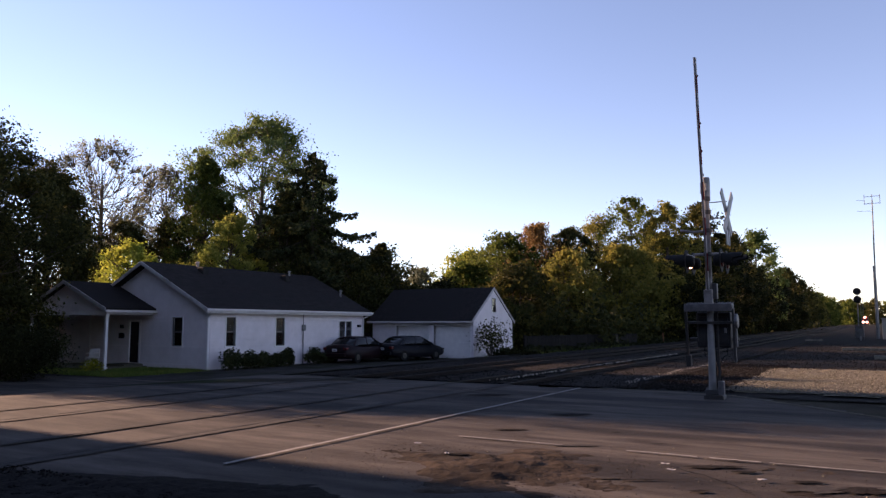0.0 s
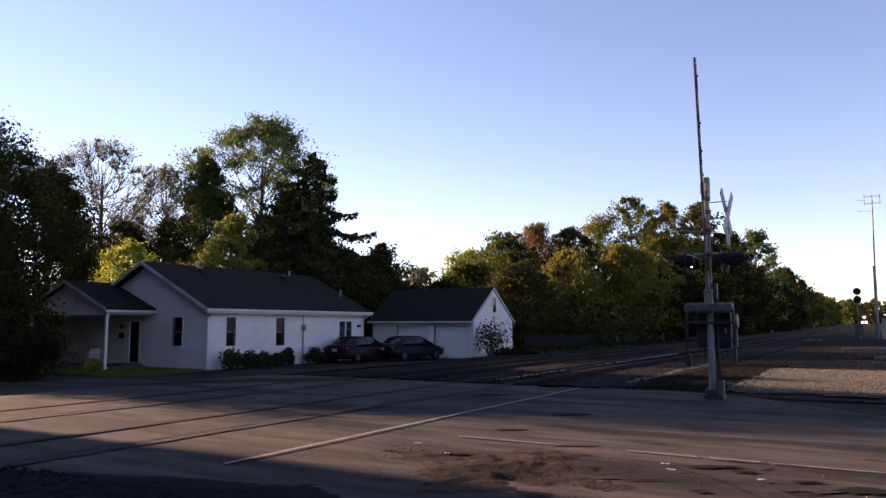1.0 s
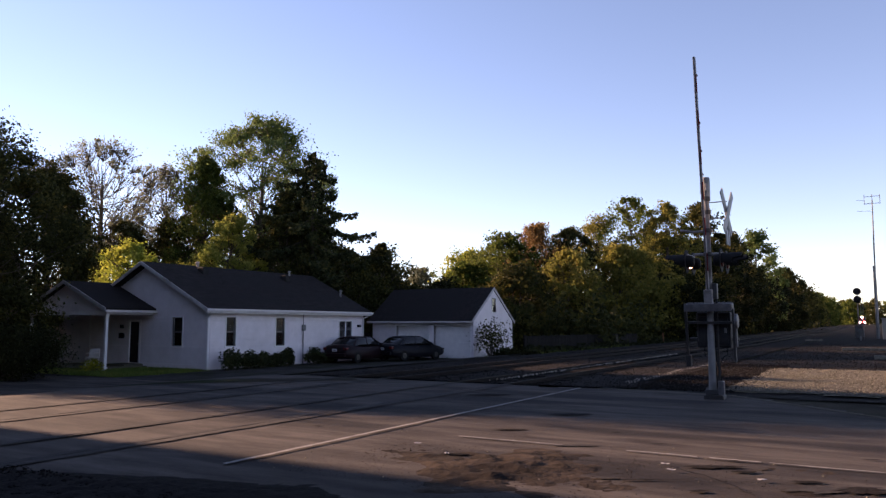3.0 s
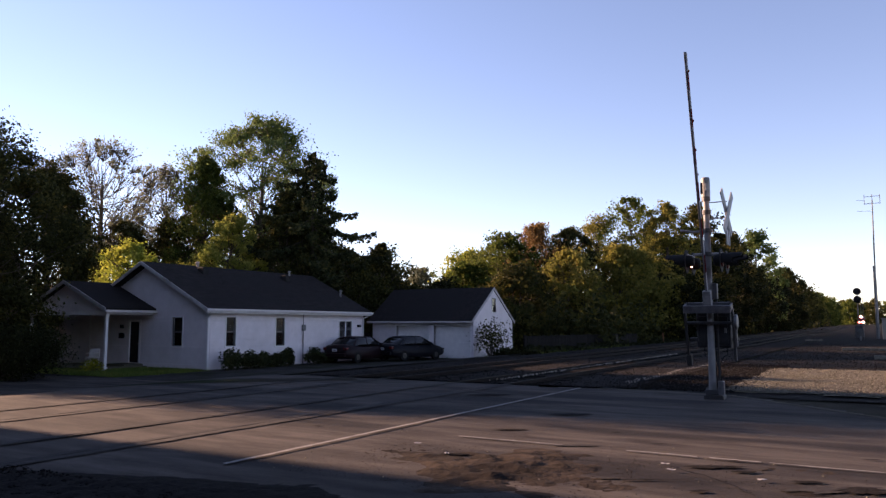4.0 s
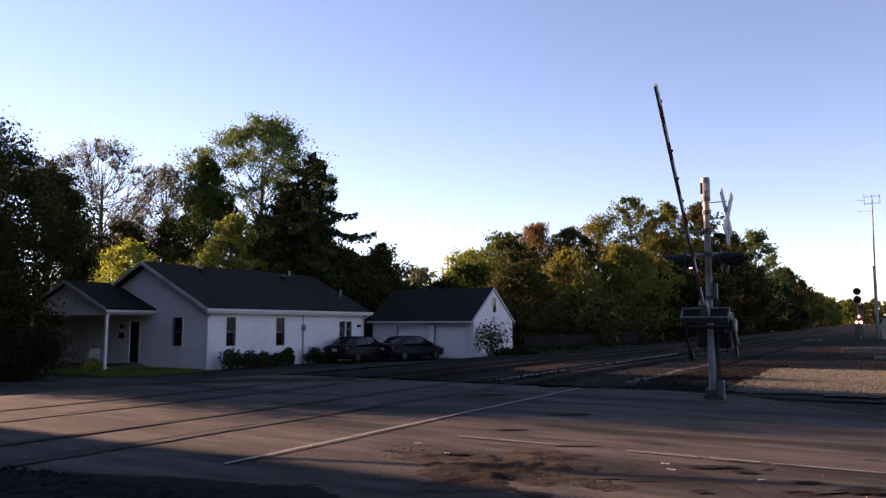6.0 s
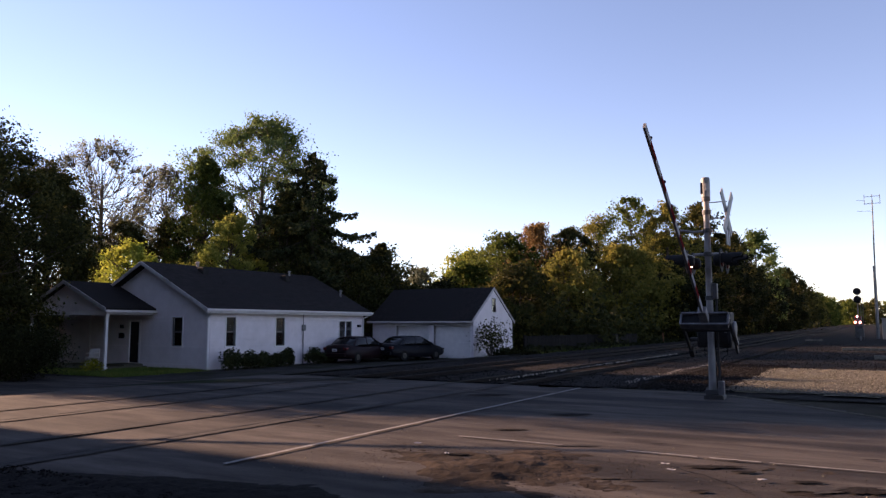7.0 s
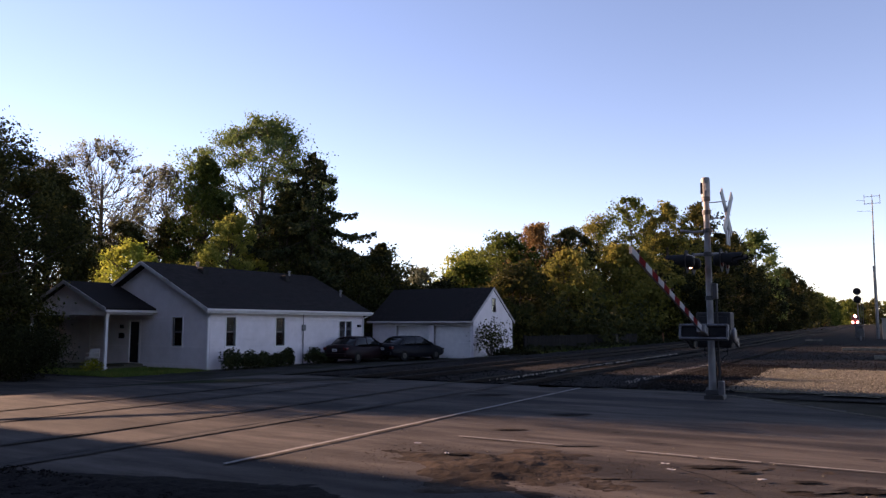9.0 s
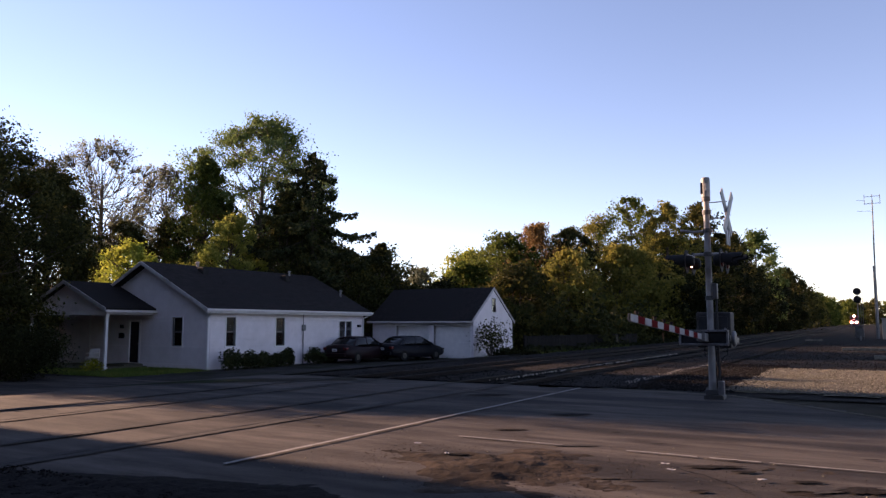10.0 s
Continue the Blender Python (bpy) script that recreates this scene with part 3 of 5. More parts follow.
def gable_roof(parent, axis, lo, hi, mid, half, z_eave, z_ridge, over, thick=0.14):
    """Two roof slopes with ridge along an axis, from lo to hi, half wide each side of mid."""
    slope = (z_ridge - z_eave) / half
    for s in (-1, 1):
        e = mid + s * (half + over)
        ze = z_eave - slope * over
        if axis == "y":
            pts = [(mid, lo, z_ridge), (mid, hi, z_ridge), (e, hi, ze), (e, lo, ze)]
        else:
            pts = [(lo, mid, z_ridge), (hi, mid, z_ridge), (hi, e, ze), (lo, e, ze)]
        part("roof", slab(bmesh.new(), [(x, y, z + thick) for x, y, z in pts], thick), M_ROOF, parent)
        for end in (lo, hi):
            bm = bmesh.new()
            t = 0.035 * (-1 if end == lo else 1)
            for d in (0, t):
                up = 0.01 if end == lo and axis == "y" or end == hi and axis == "x" else -0.06
                for q, z in ((mid, z_ridge + thick + up), (e, ze + thick + up), (e, ze - 0.03), (mid, z_ridge - 0.03)):
                    bm.verts.new((q, end + d, z) if axis == "y" else (end + d, q, z))
            bm.verts.ensure_lookup_table()
            v = bm.verts
            for f in ((0, 1, 2, 3), (7, 6, 5, 4), (0, 4, 5, 1), (1, 5, 6, 2), (2, 6, 7, 3), (3, 7, 4, 0)):
                bm.faces.new([v[k] for k in f])
            bmesh.ops.recalc_face_normals(bm, faces=bm.faces)
            part("rake_board", bm, M_RAKE, parent)


def gable_panel(axis, plane, lo, hi, mid, z_low, z_top):
    """A thin triangular panel behind the stepped ends of the siding."""
    bm = bmesh.new()
    for d in (0.0, 0.06):
        for s, z in ((lo, z_low), (hi, z_low), (mid, z_top)):
            bm.verts.new((s, plane + d, z) if axis == "x" else (plane + d, s, z))
    bm.verts.ensure_lookup_table()
    for f in ((0, 1, 2), (5, 4, 3), (0, 3, 4, 1), (1, 4, 5, 2), (2, 5, 3, 0)):
        bm.faces.new([bm.verts[k] for k in f])
    bmesh.ops.recalc_face_normals(bm, faces=bm.faces)
    return bm


def gutter(parent, axis, q, lo, hi, z, out):
    """A K-shaped eaves gutter."""
    prof = [(0, 0), (0.06, 0), (0.10, 0.05), (0.12, 0.12), (0.105, 0.12), (0.09, 0.06), (0.055, 0.015), (0.012, 0.015), (0.012, 0.12), (0, 0.12)]
    bm = bmesh.new()
    rings = [[bm.verts.new((q + out * d, s, z + h) if axis == "y" else (s, q + out * d, z + h)) for d, h in prof] for s in (lo, hi)]
    n = len(prof)
    for k in range(n):
        bm.faces.new((rings[0][k], rings[0][(k + 1) % n], rings[1][(k + 1) % n], rings[1][k]))
    bm.faces.new(rings[0])
    bm.faces.new(rings[1][::-1])
    bmesh.ops.recalc_face_normals(bm, faces=bm.faces)
    part("gutter", bm, M_TRIM, parent)


def build_house():
    G, XE, XW, YS, YN, ZE = -0.45, -27.53, -36.5, 24.82, 37.2, 2.50
    mid, ridge = (XE + XW) / 2, 4.72
    half = (XE - XW) / 2
    h = thing("house", "single-storey white sided house with a dark shingle roof", "house")
    top = lambda a: ZE + (ridge - ZE) * (1 - abs(a - mid) / half)
    # openings: along, along, low, high
    door, win = (-33.25, -32.42, -0.25, 1.88), (-30.0, -29.26, 0.63, 2.04)
    part("wall", rows_wall(bmesh.new(), "x", YS, XW, XE, G, top, [door, win], -1), M_SIDING, h, "white lapped siding gable wall")
    east = [(25.98, 26.60, 0.62, 2.05), (29.46, 30.12, 0.56, 2.05), (34.83, 35.36, 0.94, 1.88), (35.46, 36.0, 0.94, 1.88)]
    part("wall", rows_wall(bmesh.new(), "y", XE, YS + 0.15, YN - 0.15, G, lambda a: ZE + 0.1, east, 1), M_SIDING, h)
    part("wall", rows_wall(bmesh.new(), "y", XW, YS + 0.15, YN - 0.15, G, lambda a: ZE + 0.1, [], -1), M_SIDING, h)
    part("wall", rows_wall(bmesh.new(), "x", YN, XW, XE, G, top, [], 1), M_SIDING, h)
    # unseen slabs added to keep the sun out of the rooms
    part("attic_floor", boxes((XW + 0.16, XE - 0.16, YS + 0.16, YN - 0.16, ZE - 0.22, ZE - 0.1)), M_DOOR, h)
    part("inner_wall", boxes((mid - 0.05, mid + 0.05, YS + 0.2, YN - 0.2, G, ZE - 0.22)), M_DOOR, h)
    part("gable_backing", gable_panel("x", YS + 0.03, XW, XE, mid, ZE - 0.1, ridge), M_SIDING, h)
    part("foundation", boxes((XW + 0.05, XE - 0.05, YS + 0.05, YN - 0.05, G - 0.35, G + 0.02)), M_GREY, h)
    for z in (XE, XW):
        part("corner_board", boxes((z - 0.05, z + 0.05, YS - 0.025, YS + 0.08, G, ZE + 0.05)), M_TRIM, h)
    gable_roof(h, "y", YS - 0.42, YN + 0.35, mid, half, ZE + 0.02, ridge + 0.02, 0.42)
    part("soffit", boxes((XE - 0.02, XE + 0.40, YS - 0.40, YN + 0.33, ZE - 0.27, ZE - 0.25)), M_TRIM, h)
    gutter(h, "y", XE + 0.43, YS - 0.42, YN + 0.35, ZE - 0.20, 1)
    part("fascia", boxes((XE + 0.39, XE + 0.43, YS - 0.41, YN + 0.34, ZE - 0.27, ZE - 0.06)), M_TRIM, h)
    part("downspout", rod([(XE + 0.47, YS - 0.3, ZE - 0.2), (XE + 0.30, YS - 0.15, ZE - 0.34), (XE + 0.06, YS - 0.03, ZE - 0.5), (XE + 0.06, YS - 0.03, G + 0.1), (XE + 0.25, YS - 0.1, G + 0.02)], 0.045), M_TRIM, h)
    part("downspout", rod([(XE + 0.47, YN + 0.2, ZE - 0.2), (XE + 0.08, YN - 0.1, ZE - 0.45), (XE + 0.08, YN - 0.1, G + 0.1)], 0.045), M_TRIM, h)
    window(h, "x", YS, -1, *win, blind=0.55)
    for k, o in enumerate(east):
        window(h, "y", XE, 1, *o, blind=(0.45, 0.5, 0.35, 0.35)[k])
    # front door with casing, step
    d = part("door", boxes((door[0] + 0.05, door[1] - 0.05, YS + 0.03, YS + 0.08, door[2] + 0.02, door[3] - 0.05), bevel=0.006), M_DOOR, h, "dark painted front door")
    part("door_panel", boxes((door[0] + 0.15, door[1] - 0.15, YS + 0.018, YS + 0.03, 0.9, 1.7), (door[0] + 0.15, door[1] - 0.15, YS + 0.018, YS + 0.03, -0.1, 0.7), bevel=0.004), M_DOOR, d)
    part("door_knob", rod([(door[1] - 0.13, YS + 0.03, 0.72), (door[1] - 0.13, YS - 0.03, 0.72)], [0.012, 0.03]), M_ALU, d)
    part("door_frame", boxes((door[0] - 0.08, door[0] + 0.05, YS - 0.03, YS + 0.1, door[2], door[3] + 0.09), (door[1] - 0.05, door[1] + 0.08, YS - 0.03, YS + 0.1, door[2], door[3] + 0.09),
         (door[0] + 0.05, door[1] - 0.05, YS - 0.028, YS + 0.1, door[3] - 0.05, door[3] + 0.088)), M_TRIM, h)
    part("door_step", boxes((door[0] - 0.35, door[1] + 0.35, YS - 1.1, YS - 0.02, G - 0.1, G + 0.18), bevel=0.02), M_GRAVEL, h, "low concrete door step")
    # porch: a smaller gable roof before the left half of the front
    px0, px1, py0 = -37.75, -31.45, YS - 2.85
    pmid, phalf = (px0 + px1) / 2, (px1 - px0) / 2
    gable_roof(h, "y", py0, YS + 1.2, pmid, phalf, 2.42, 3.72, 0.22)
    gutter(h, "y", px1 + 0.26, py0, YS - 0.02, 2.26, 1)
    part("porch_gable", gable_panel("x", py0 + 0.25, px0, px1, pmid, 2.32, 3.72), M_SIDING, h)
    part("porch_beam", boxes((px0, px1, py0 + 0.22, py0 + 0.42, 2.16, 2.32), (px1 - 0.18, px1, py0 + 0.42, YS - 0.02, 2.162, 2.322)), M_TRIM, h)
    part("porch_ceiling", boxes((px0, px1 - 0.18, py0 + 0.42, YS - 0.02, 2.25, 2.28)), M_TRIM, h)
    for x in (px0 + 0.12, px1 - 0.12):
        part("porch_post", boxes((x - 0.065, x + 0.065, py0 + 0.25, py0 + 0.38, G + 0.1, 2.17), (x - 0.10, x + 0.10, py0 + 0.215, py0 + 0.415, G - 0.1, G + 0.14), (x - 0.09, x + 0.09, py0 + 0.225, py0 + 0.405, 2.06, 2.165), bevel=0.008), M_TRIM, h)
    part("porch_floor", boxes((px0 - 0.1, px1 - 0.3, py0 + 0.1, YS - 0.02, G - 0.2, G + 0.08), bevel=0.015), M_GRAVEL, h)
    part("porch_wall", boxes((-40.4, XW - 0.02, YS + 0.15, YS + 0.3, G, 2.5)), M_SIDING, h)
    part("mailbox", boxes((-33.95, -33.6, YS - 0.12, YS - 0.018, 0.98, 1.22), (-33.93, -33.62, YS - 0.14, YS - 0.02, 1.22, 1.26), bevel=0.01), M_BLACK, h, "black wall mailbox by the door")
    part("porch_lamp", boxes((-33.83, -33.68, YS - 0.16, YS - 0.018, 1.5, 1.68), bevel=0.02), M_BLACK, h)
    # service on the east wall
    m = part("electric_meter", boxes((XE + 0.018, XE + 0.14, 31.5, 31.72, 1.35, 1.68), bevel=0.015), M_GREY, h, "grey electric meter box with conduit")
    part("conduit", rod([(XE + 0.05, 31.6, G), (XE + 0.05, 31.6, 1.36)], 0.025), M_GREY, m)
    part("conduit", rod([(XE + 0.05, 31.6, 1.66), (XE + 0.05, 31.6, 2.3)], 0.02), M_GREY, m)
    part("wall_lamp", boxes((XE + 0.018, XE + 0.16, 36.55, 36.8, 1.52, 1.68), bevel=0.02), M_BLACK, h, "black wall lamp")
    # roof vents
    for x, y, hh, r in ((-32.0, 28.0, 0.22, 0.08), (-31.5, 34.8, 0.36, 0.055), (-29.1, 36.9, 0.36, 0.06)):
        z = ridge - (ridge - ZE) * abs(x - mid) / half + 0.1
        v = part("roof_vent", rod([(x, y, z - 0.1), (x, y, z + hh)], r, 10), M_ALU, h, "galvanised roof vent pipe")
        part("vent_cap", rod([(x, y, z + hh), (x, y, z + hh + 0.05), (x, y, z + hh + 0.1)], [r * 1.7, r * 1.7, 0.02], 10), M_ALU, v)
    for x, y in ((-31.2, 27.7), (-31.0, 33.9)):
        z = ridge - (ridge - ZE) * abs(x - mid) / half + 0.1
        part("roof_vent", boxes((x - 0.22, x + 0.22, y - 0.2, y + 0.2, z - 0.12, z + 0.34), bevel=0.03), M_BLACK, h, "black box vent on the roof")


def build_garage():
    G, XE, XW, YS, YN, ZE, ZR = -0.45, -21.74, -29.45, 40.89, 46.6, 1.98, 4.0
    mid, half = (YS + YN) / 2, (YN - YS) / 2
    g = thing("garage", "white two-door garage with a steep dark shingle roof", "garage")
    d1, d2 = (-27.5, -25.05, G, 1.62), (-24.6, -22.0, G, 1.62)
    part("wall", rows_wall(bmesh.new(), "x", YS, XW, XE, G, lambda a: ZE, [d1, d2], -1), M_SIDING, g)
    top = lambda a: ZE + (ZR - ZE) * (1 - abs(a - mid) / half)
    vent = (43.48, 44.02, 2.5, 3.4)
    part("wall", rows_wall(bmesh.new(), "y", XE, YS + 0.01, YN - 0.01, G, top, [vent], 1), M_SIDING, g, "white gable wall")
    part("wall", rows_wall(bmesh.new(), "y", XW, YS + 0.01, YN - 0.01, G, top, [], -1), M_SIDING, g)
    part("wall", rows_wall(bmesh.new(), "x", YN, XW, XE, G, lambda a: ZE, [], 1), M_SIDING, g)
    part("gable_backing", gable_panel("y", XE - 0.21, YS, YN, mid, ZE - 0.05, ZR - 0.01), M_SIDING, g)
    gable_roof(g, "x", XW - 0.25, XE + 0.03, mid, half, ZE, ZR, 0.3)
    gutter(g, "x", YS - 0.3, XW - 0.2, XE + 0.2, ZE - 0.2, -1)
    # the full blind serves as a dark backing behind the panes
    window(g, "y", XE, 1, *vent, blind=1.0, sash=M_DOOR)
    for a, b, z0, z1 in (d1, d2):
        d = part("garage_door", boxes((a + 0.01, b - 0.01, YS + 0.20, YS + 0.25, z0 + 0.01, z1 - 0.01)), M_TRIM, g, "white sectional garage door")
        n = 4
        hh = (z1 - z0 - 0.04) / n
        for k in range(n):
            part("door_section", boxes((a + 0.02, b - 0.02, YS + 0.175, YS + 0.20, z0 + 0.02 + k * hh, z0 + 0.005 + (k + 1) * hh), bevel=0.006), M_TRIM, d)
        part("door_trim", boxes((a - 0.1, a, YS - 0.03, YS + 0.24, z0, z1 + 0.1), (b, b + 0.1, YS - 0.03, YS + 0.24, z0, z1 + 0.1), (a, b, YS - 0.028, YS + 0.24, z1, z1 + 0.098)), M_TRIM, g)


build_house()
build_garage()


# ---- fence, porch chair ----
def fence(x0, y0, x1, y1, h, label):
    f = thing("board_fence", label, "fence", pose(x0, y0, float(level(x0, y0)) - 0.06, 0, 0, math.degrees(math.atan2(y1 - y0, x1 - x0))))
    L = math.hypot(x1 - x0, y1 - y0)
    me = None
    k = 0
    while k * 0.15 < L:
        if me is None:
            me = part("board", boxes((0, 0.135, -0.01, 0.01, 0.05, h), bevel=0.004), M_FENCE, f)
            b = me
        else:
            b = new("board", me.data)
            b.parent = f
        b.matrix_basis = pose(k * 0.15, 0, random.uniform(-0.03, 0.02), 0, random.uniform(-1, 1), 0)
        k += 1
    for z in (0.3, h - 0.25):
        part("fence_rail", boxes((0, L, 0.012, 0.05, z, z + 0.08)), M_FENCE, f)
    for i in range(int(L / 2.4) + 1):
        part("fence_post", boxes((i * 2.4, i * 2.4 + 0.09, 0.052, 0.14, -0.2, h + 0.05), bevel=0.006), M_FENCE, f)


fence(-29.3, 38.4, -27.9, 38.4, 1.7, "weathered wooden board fence beside the house")
fence(-21.2, 47.5, -18.6, 66.0, 1.25, "dark weathered board fence behind the garage")

chair = thing("porch_chair", "pale plastic chair standing on the porch", "chair", pose(-34.0, 23.3, -0.37, 0, 0, 25))
part("seat", boxes((-0.25, 0.25, -0.25, 0.25, 0.40, 0.44), bevel=0.012), M_TRIM, chair)
part("backrest", boxes((-0.25, 0.25, 0.22, 0.26, 0.44, 0.85), bevel=0.012), M_TRIM, chair)
for x in (-0.22, 0.22):
    for y in (-0.22, 0.22):
        part("leg", rod([(x, y, 0), (x * 0.95, y * 0.95, 0.41)], 0.022), M_TRIM, chair)
    part("armrest", boxes((x - 0.03, x + 0.03, -0.24, 0.24, 0.62, 0.65), bevel=0.008), M_TRIM, chair)


# ---- cars ----
def loft(bm, stations):
    """A closed hull through rings of equal length."""
    rings = [[bm.verts.new(p) for p in s] for s in stations]
    n = len(rings[0])
    for r0, r1 in zip(rings, rings[1:]):
        for k in range(n):
            bm.faces.new((r0[k], r0[(k + 1) % n], r1[(k + 1) % n], r1[k]))
    bm.faces.new(rings[0][::-1])
    bm.faces.new(rings[-1])
    bmesh.ops.recalc_face_normals(bm, faces=bm.faces)
    return bm


def ring(y, w, zb, zt, shoulder=0.62, tuck=0.9, roof=0.72):
    """A car body's cross-section at y: half width w, bottom zb, top zt."""
    zs = zb + (zt - zb) * shoulder
    half = [(w * tuck, zb), (w * 0.98, zb + 0.08), (w, zb + (zs - zb) * 0.55), (w * 0.98, zs), (w * (0.5 + roof / 2), zs + (zt - zs) * 0.75), (w * roof, zt), (w * 0.35, zt + 0.02)]
    return [(x, y, z) for x, z in half] + [(-x, y, z) for x, z in half[::-1]]


def car(label, m, paint, estate):
    c = thing("car", label, "car", m, "cars parked by the house")
    L = 4.7
    body = part("body", loft(bmesh.new(), [ring(-L / 2, 0.66, 0.42, 0.86), ring(-L / 2 + 0.10, 0.82, 0.30, 0.99), ring(-1.75, 0.89, 0.22, 1.02), ring(-1.2, 0.90, 0.20, 0.98), ring(0.0, 0.90, 0.19, 0.95),
        ring(0.9, 0.90, 0.20, 0.95), ring(1.4, 0.89, 0.22, 0.92), ring(1.95, 0.86, 0.26, 0.82), ring(2.22, 0.76, 0.32, 0.70), ring(L / 2, 0.58, 0.40, 0.60)]), paint, c, smooth=True)
    back = -2.05 if estate else -1.75
    zt = 1.50 if estate else 1.44
    cab = [ring(back, 0.72, 0.93, 1.03, 0.3, 1, 0.9), ring(back + 0.55, 0.78, 0.92, zt - 0.08, 0.25, 1, 0.80), ring(-0.6, 0.80, 0.92, zt, 0.22, 1, 0.78), ring(0.2, 0.80, 0.92, zt - 0.02, 0.22, 1, 0.78), ring(0.75, 0.78, 0.92, 1.22, 0.3, 1, 0.86), ring(1.28, 0.74, 0.90, 0.97, 0.3, 1, 0.92)]
    part("glasshouse", loft(bmesh.new(), cab), M_CARGLASS, c, "tinted window glass", smooth=True)
    roof = [ring(back + 0.5, 0.60, zt - 0.13, zt - 0.06, 0.4, 1, 0.9), ring(-0.6, 0.66, zt - 0.06, zt + 0.02, 0.4, 1, 0.9), ring(0.25, 0.64, zt - 0.08, zt, 0.4, 1, 0.9), ring(0.4, 0.58, zt - 0.15, zt - 0.08, 0.4, 1, 0.9)]
    part("roof", loft(bmesh.new(), roof), paint, c, smooth=True)
    for s in (-1, 1):
        for y0, z0, y1, z1 in ((back + 0.12, 0.98, back + 0.62, zt - 0.08), (-0.35, 0.95, -0.32, zt - 0.03), (1.15, 0.97, 0.35, zt - 0.07)):
            part("pillar", rod([(s * 0.80, y0, z0), (s * 0.66, y1, z1)], 0.035, 6), paint, c)
        part("door_mirror", boxes((s * 0.99 - 0.09, s * 0.99 + 0.09, 0.72, 0.84, 0.95, 1.09), bevel=0.03), paint, c)
        part("tail_light", boxes((s * 0.68 - 0.12, s * 0.68 + 0.12, -L / 2 - 0.005, -L / 2 + 0.22, 0.72, 0.88), bevel=0.03), M_TAIL, c, "red tail light")
        part("headlight", boxes((s * 0.62 - 0.15, s * 0.62 + 0.15, L / 2 - 0.3, L / 2 - 0.08, 0.60, 0.70), bevel=0.03), M_RIM, c)
        part("door_handle", boxes((s * 0.895 - 0.02, s * 0.895 + 0.02, -0.35, -0.17, 0.80, 0.83), bevel=0.008), M_RIM, c)
        for y in (-1.35, 1.38):
            wx = s * 0.80
            t = part("wheel", rod([(wx - 0.10, y, 0.32), (wx - 0.085, y, 0.32), (wx + 0.085, y, 0.32), (wx + 0.10, y, 0.32)], [0.28, 0.325, 0.325, 0.28], 24), M_TYRE, c, smooth=False)
            part("rim", rod([(wx + s * 0.09, y, 0.32), (wx + s * 0.108, y, 0.32), (wx + s * 0.112, y, 0.32)], [0.165, 0.165, 0.05], 18), M_RIM, t)
    part("rear_bumper", boxes((-0.74, 0.74, -L / 2 - 0.06, -L / 2 + 0.2, 0.36, 0.56), bevel=0.05), paint, c)
    p = part("number_plate", boxes((-0.16, 0.16, -L / 2 - 0.022, -L / 2 + 0.01, 0.66, 0.80), bevel=0.004), M_PLATE, c)
    part("plate_bar", boxes((-0.12, 0.12, -L / 2 - 0.027, -L / 2 - 0.022, 0.71, 0.75)), M_BLACK, p)
    return c


car("dark maroon saloon car parked on the gravel drive", pose(-26.15, 35.0, -0.46, 0, 0, 1), M_CAR_A, False)
car("black saloon car parked before the garage", pose(-24.75, 38.3, -0.46, 0, 0, -12), M_CAR_B, False)


# ---- crossing signal with its gate ----
def disc_rod(x0, x1, y, z, r, sides=20):
    return rod([(x0, y, z), (x1, y, z)], r, sides)


signal = thing("crossing_signal", "weathered aluminium railway crossing signal with gate arm", "crossing signal", pose(-3.31, 17.86, -0.01), "crossing signals")
part("foundation", boxes((-0.17, 0.26, -0.20, 0.22, -0.2, 0.10), (-0.14, 0.16, -0.15, 0.15, 0.10, 0.22), bevel=0.02), M_MECH, signal, "concrete and steel base")
part("pole", rod([(0, 0, 0.2), (0, 0, 2.0), (0.0, 0, 5.0)], [0.084, 0.075, 0.070], 18), M_ALU, signal, smooth=False)
cap = part("pole_cap", rod([(0, 0, 4.62), (0, 0, 4.68), (0, 0, 5.10), (0, 0, 5.13)], [0.085, 0.10, 0.10, 0.075], 18), M_ALU, signal)
part("cap_slot", boxes((-0.108, -0.02, -0.085, 0.085, 4.74, 5.0), bevel=0.015), M_BLACK, cap)
part("cap_plate", boxes((0.005, 0.06, -0.112, -0.085, 4.80, 4.98), bevel=0.01), M_WHITE, cap, "small white plate")
for z in (3.32, 3.87, 4.30, 4.62, 2.30):
    part("clamp", rod([(0, 0, z - 0.05), (0, 0, z + 0.05)], 0.098, 14), M_MECH, signal)
part("bracket_arm", rod([(-0.62, 0.05, 3.92), (-0.3, 0.03, 3.86), (0.12, 0, 3.87)], 0.03), M_ALU, signal)
part("junction_box", boxes((0.075, 0.18, -0.08, 0.10, 2.28, 2.64), bevel=0.02), M_MECH, signal, "grey junction box")
part("lower_conduit", rod([(0.15, 0.0, 0.1), (0.15, 0.0, 2.3)], 0.025), M_HOUSING, signal)
mech = part("gate_mechanism", boxes((-0.34, 0.42, 0.12, 0.62, 1.16, 1.98), bevel=0.04), M_HOUSING, signal, "grey gate mechanism housing")
part("mechanism_door", boxes((-0.28, 0.36, 0.095, 0.12, 1.26, 1.88), bevel=0.01), M_HOUSING, mech)
part("hinge", rod([(-0.31, 0.10, 1.3), (-0.31, 0.10, 1.8)], 0.02), M_MECH, mech)
part("latch", boxes((0.28, 0.33, 0.06, 0.095, 1.5, 1.62), bevel=0.01), M_GREY, mech)
part("drive_shaft", rod([(-0.52, 0.3, 1.35), (0.56, 0.3, 1.35)], 0.045, 10), M_MECH, mech)
part("conduit_box", boxes((0.14, 0.27, -0.16, -0.02, 0.12, 0.42), bevel=0.015), M_GREY, signal, "small grey conduit box at the foot")
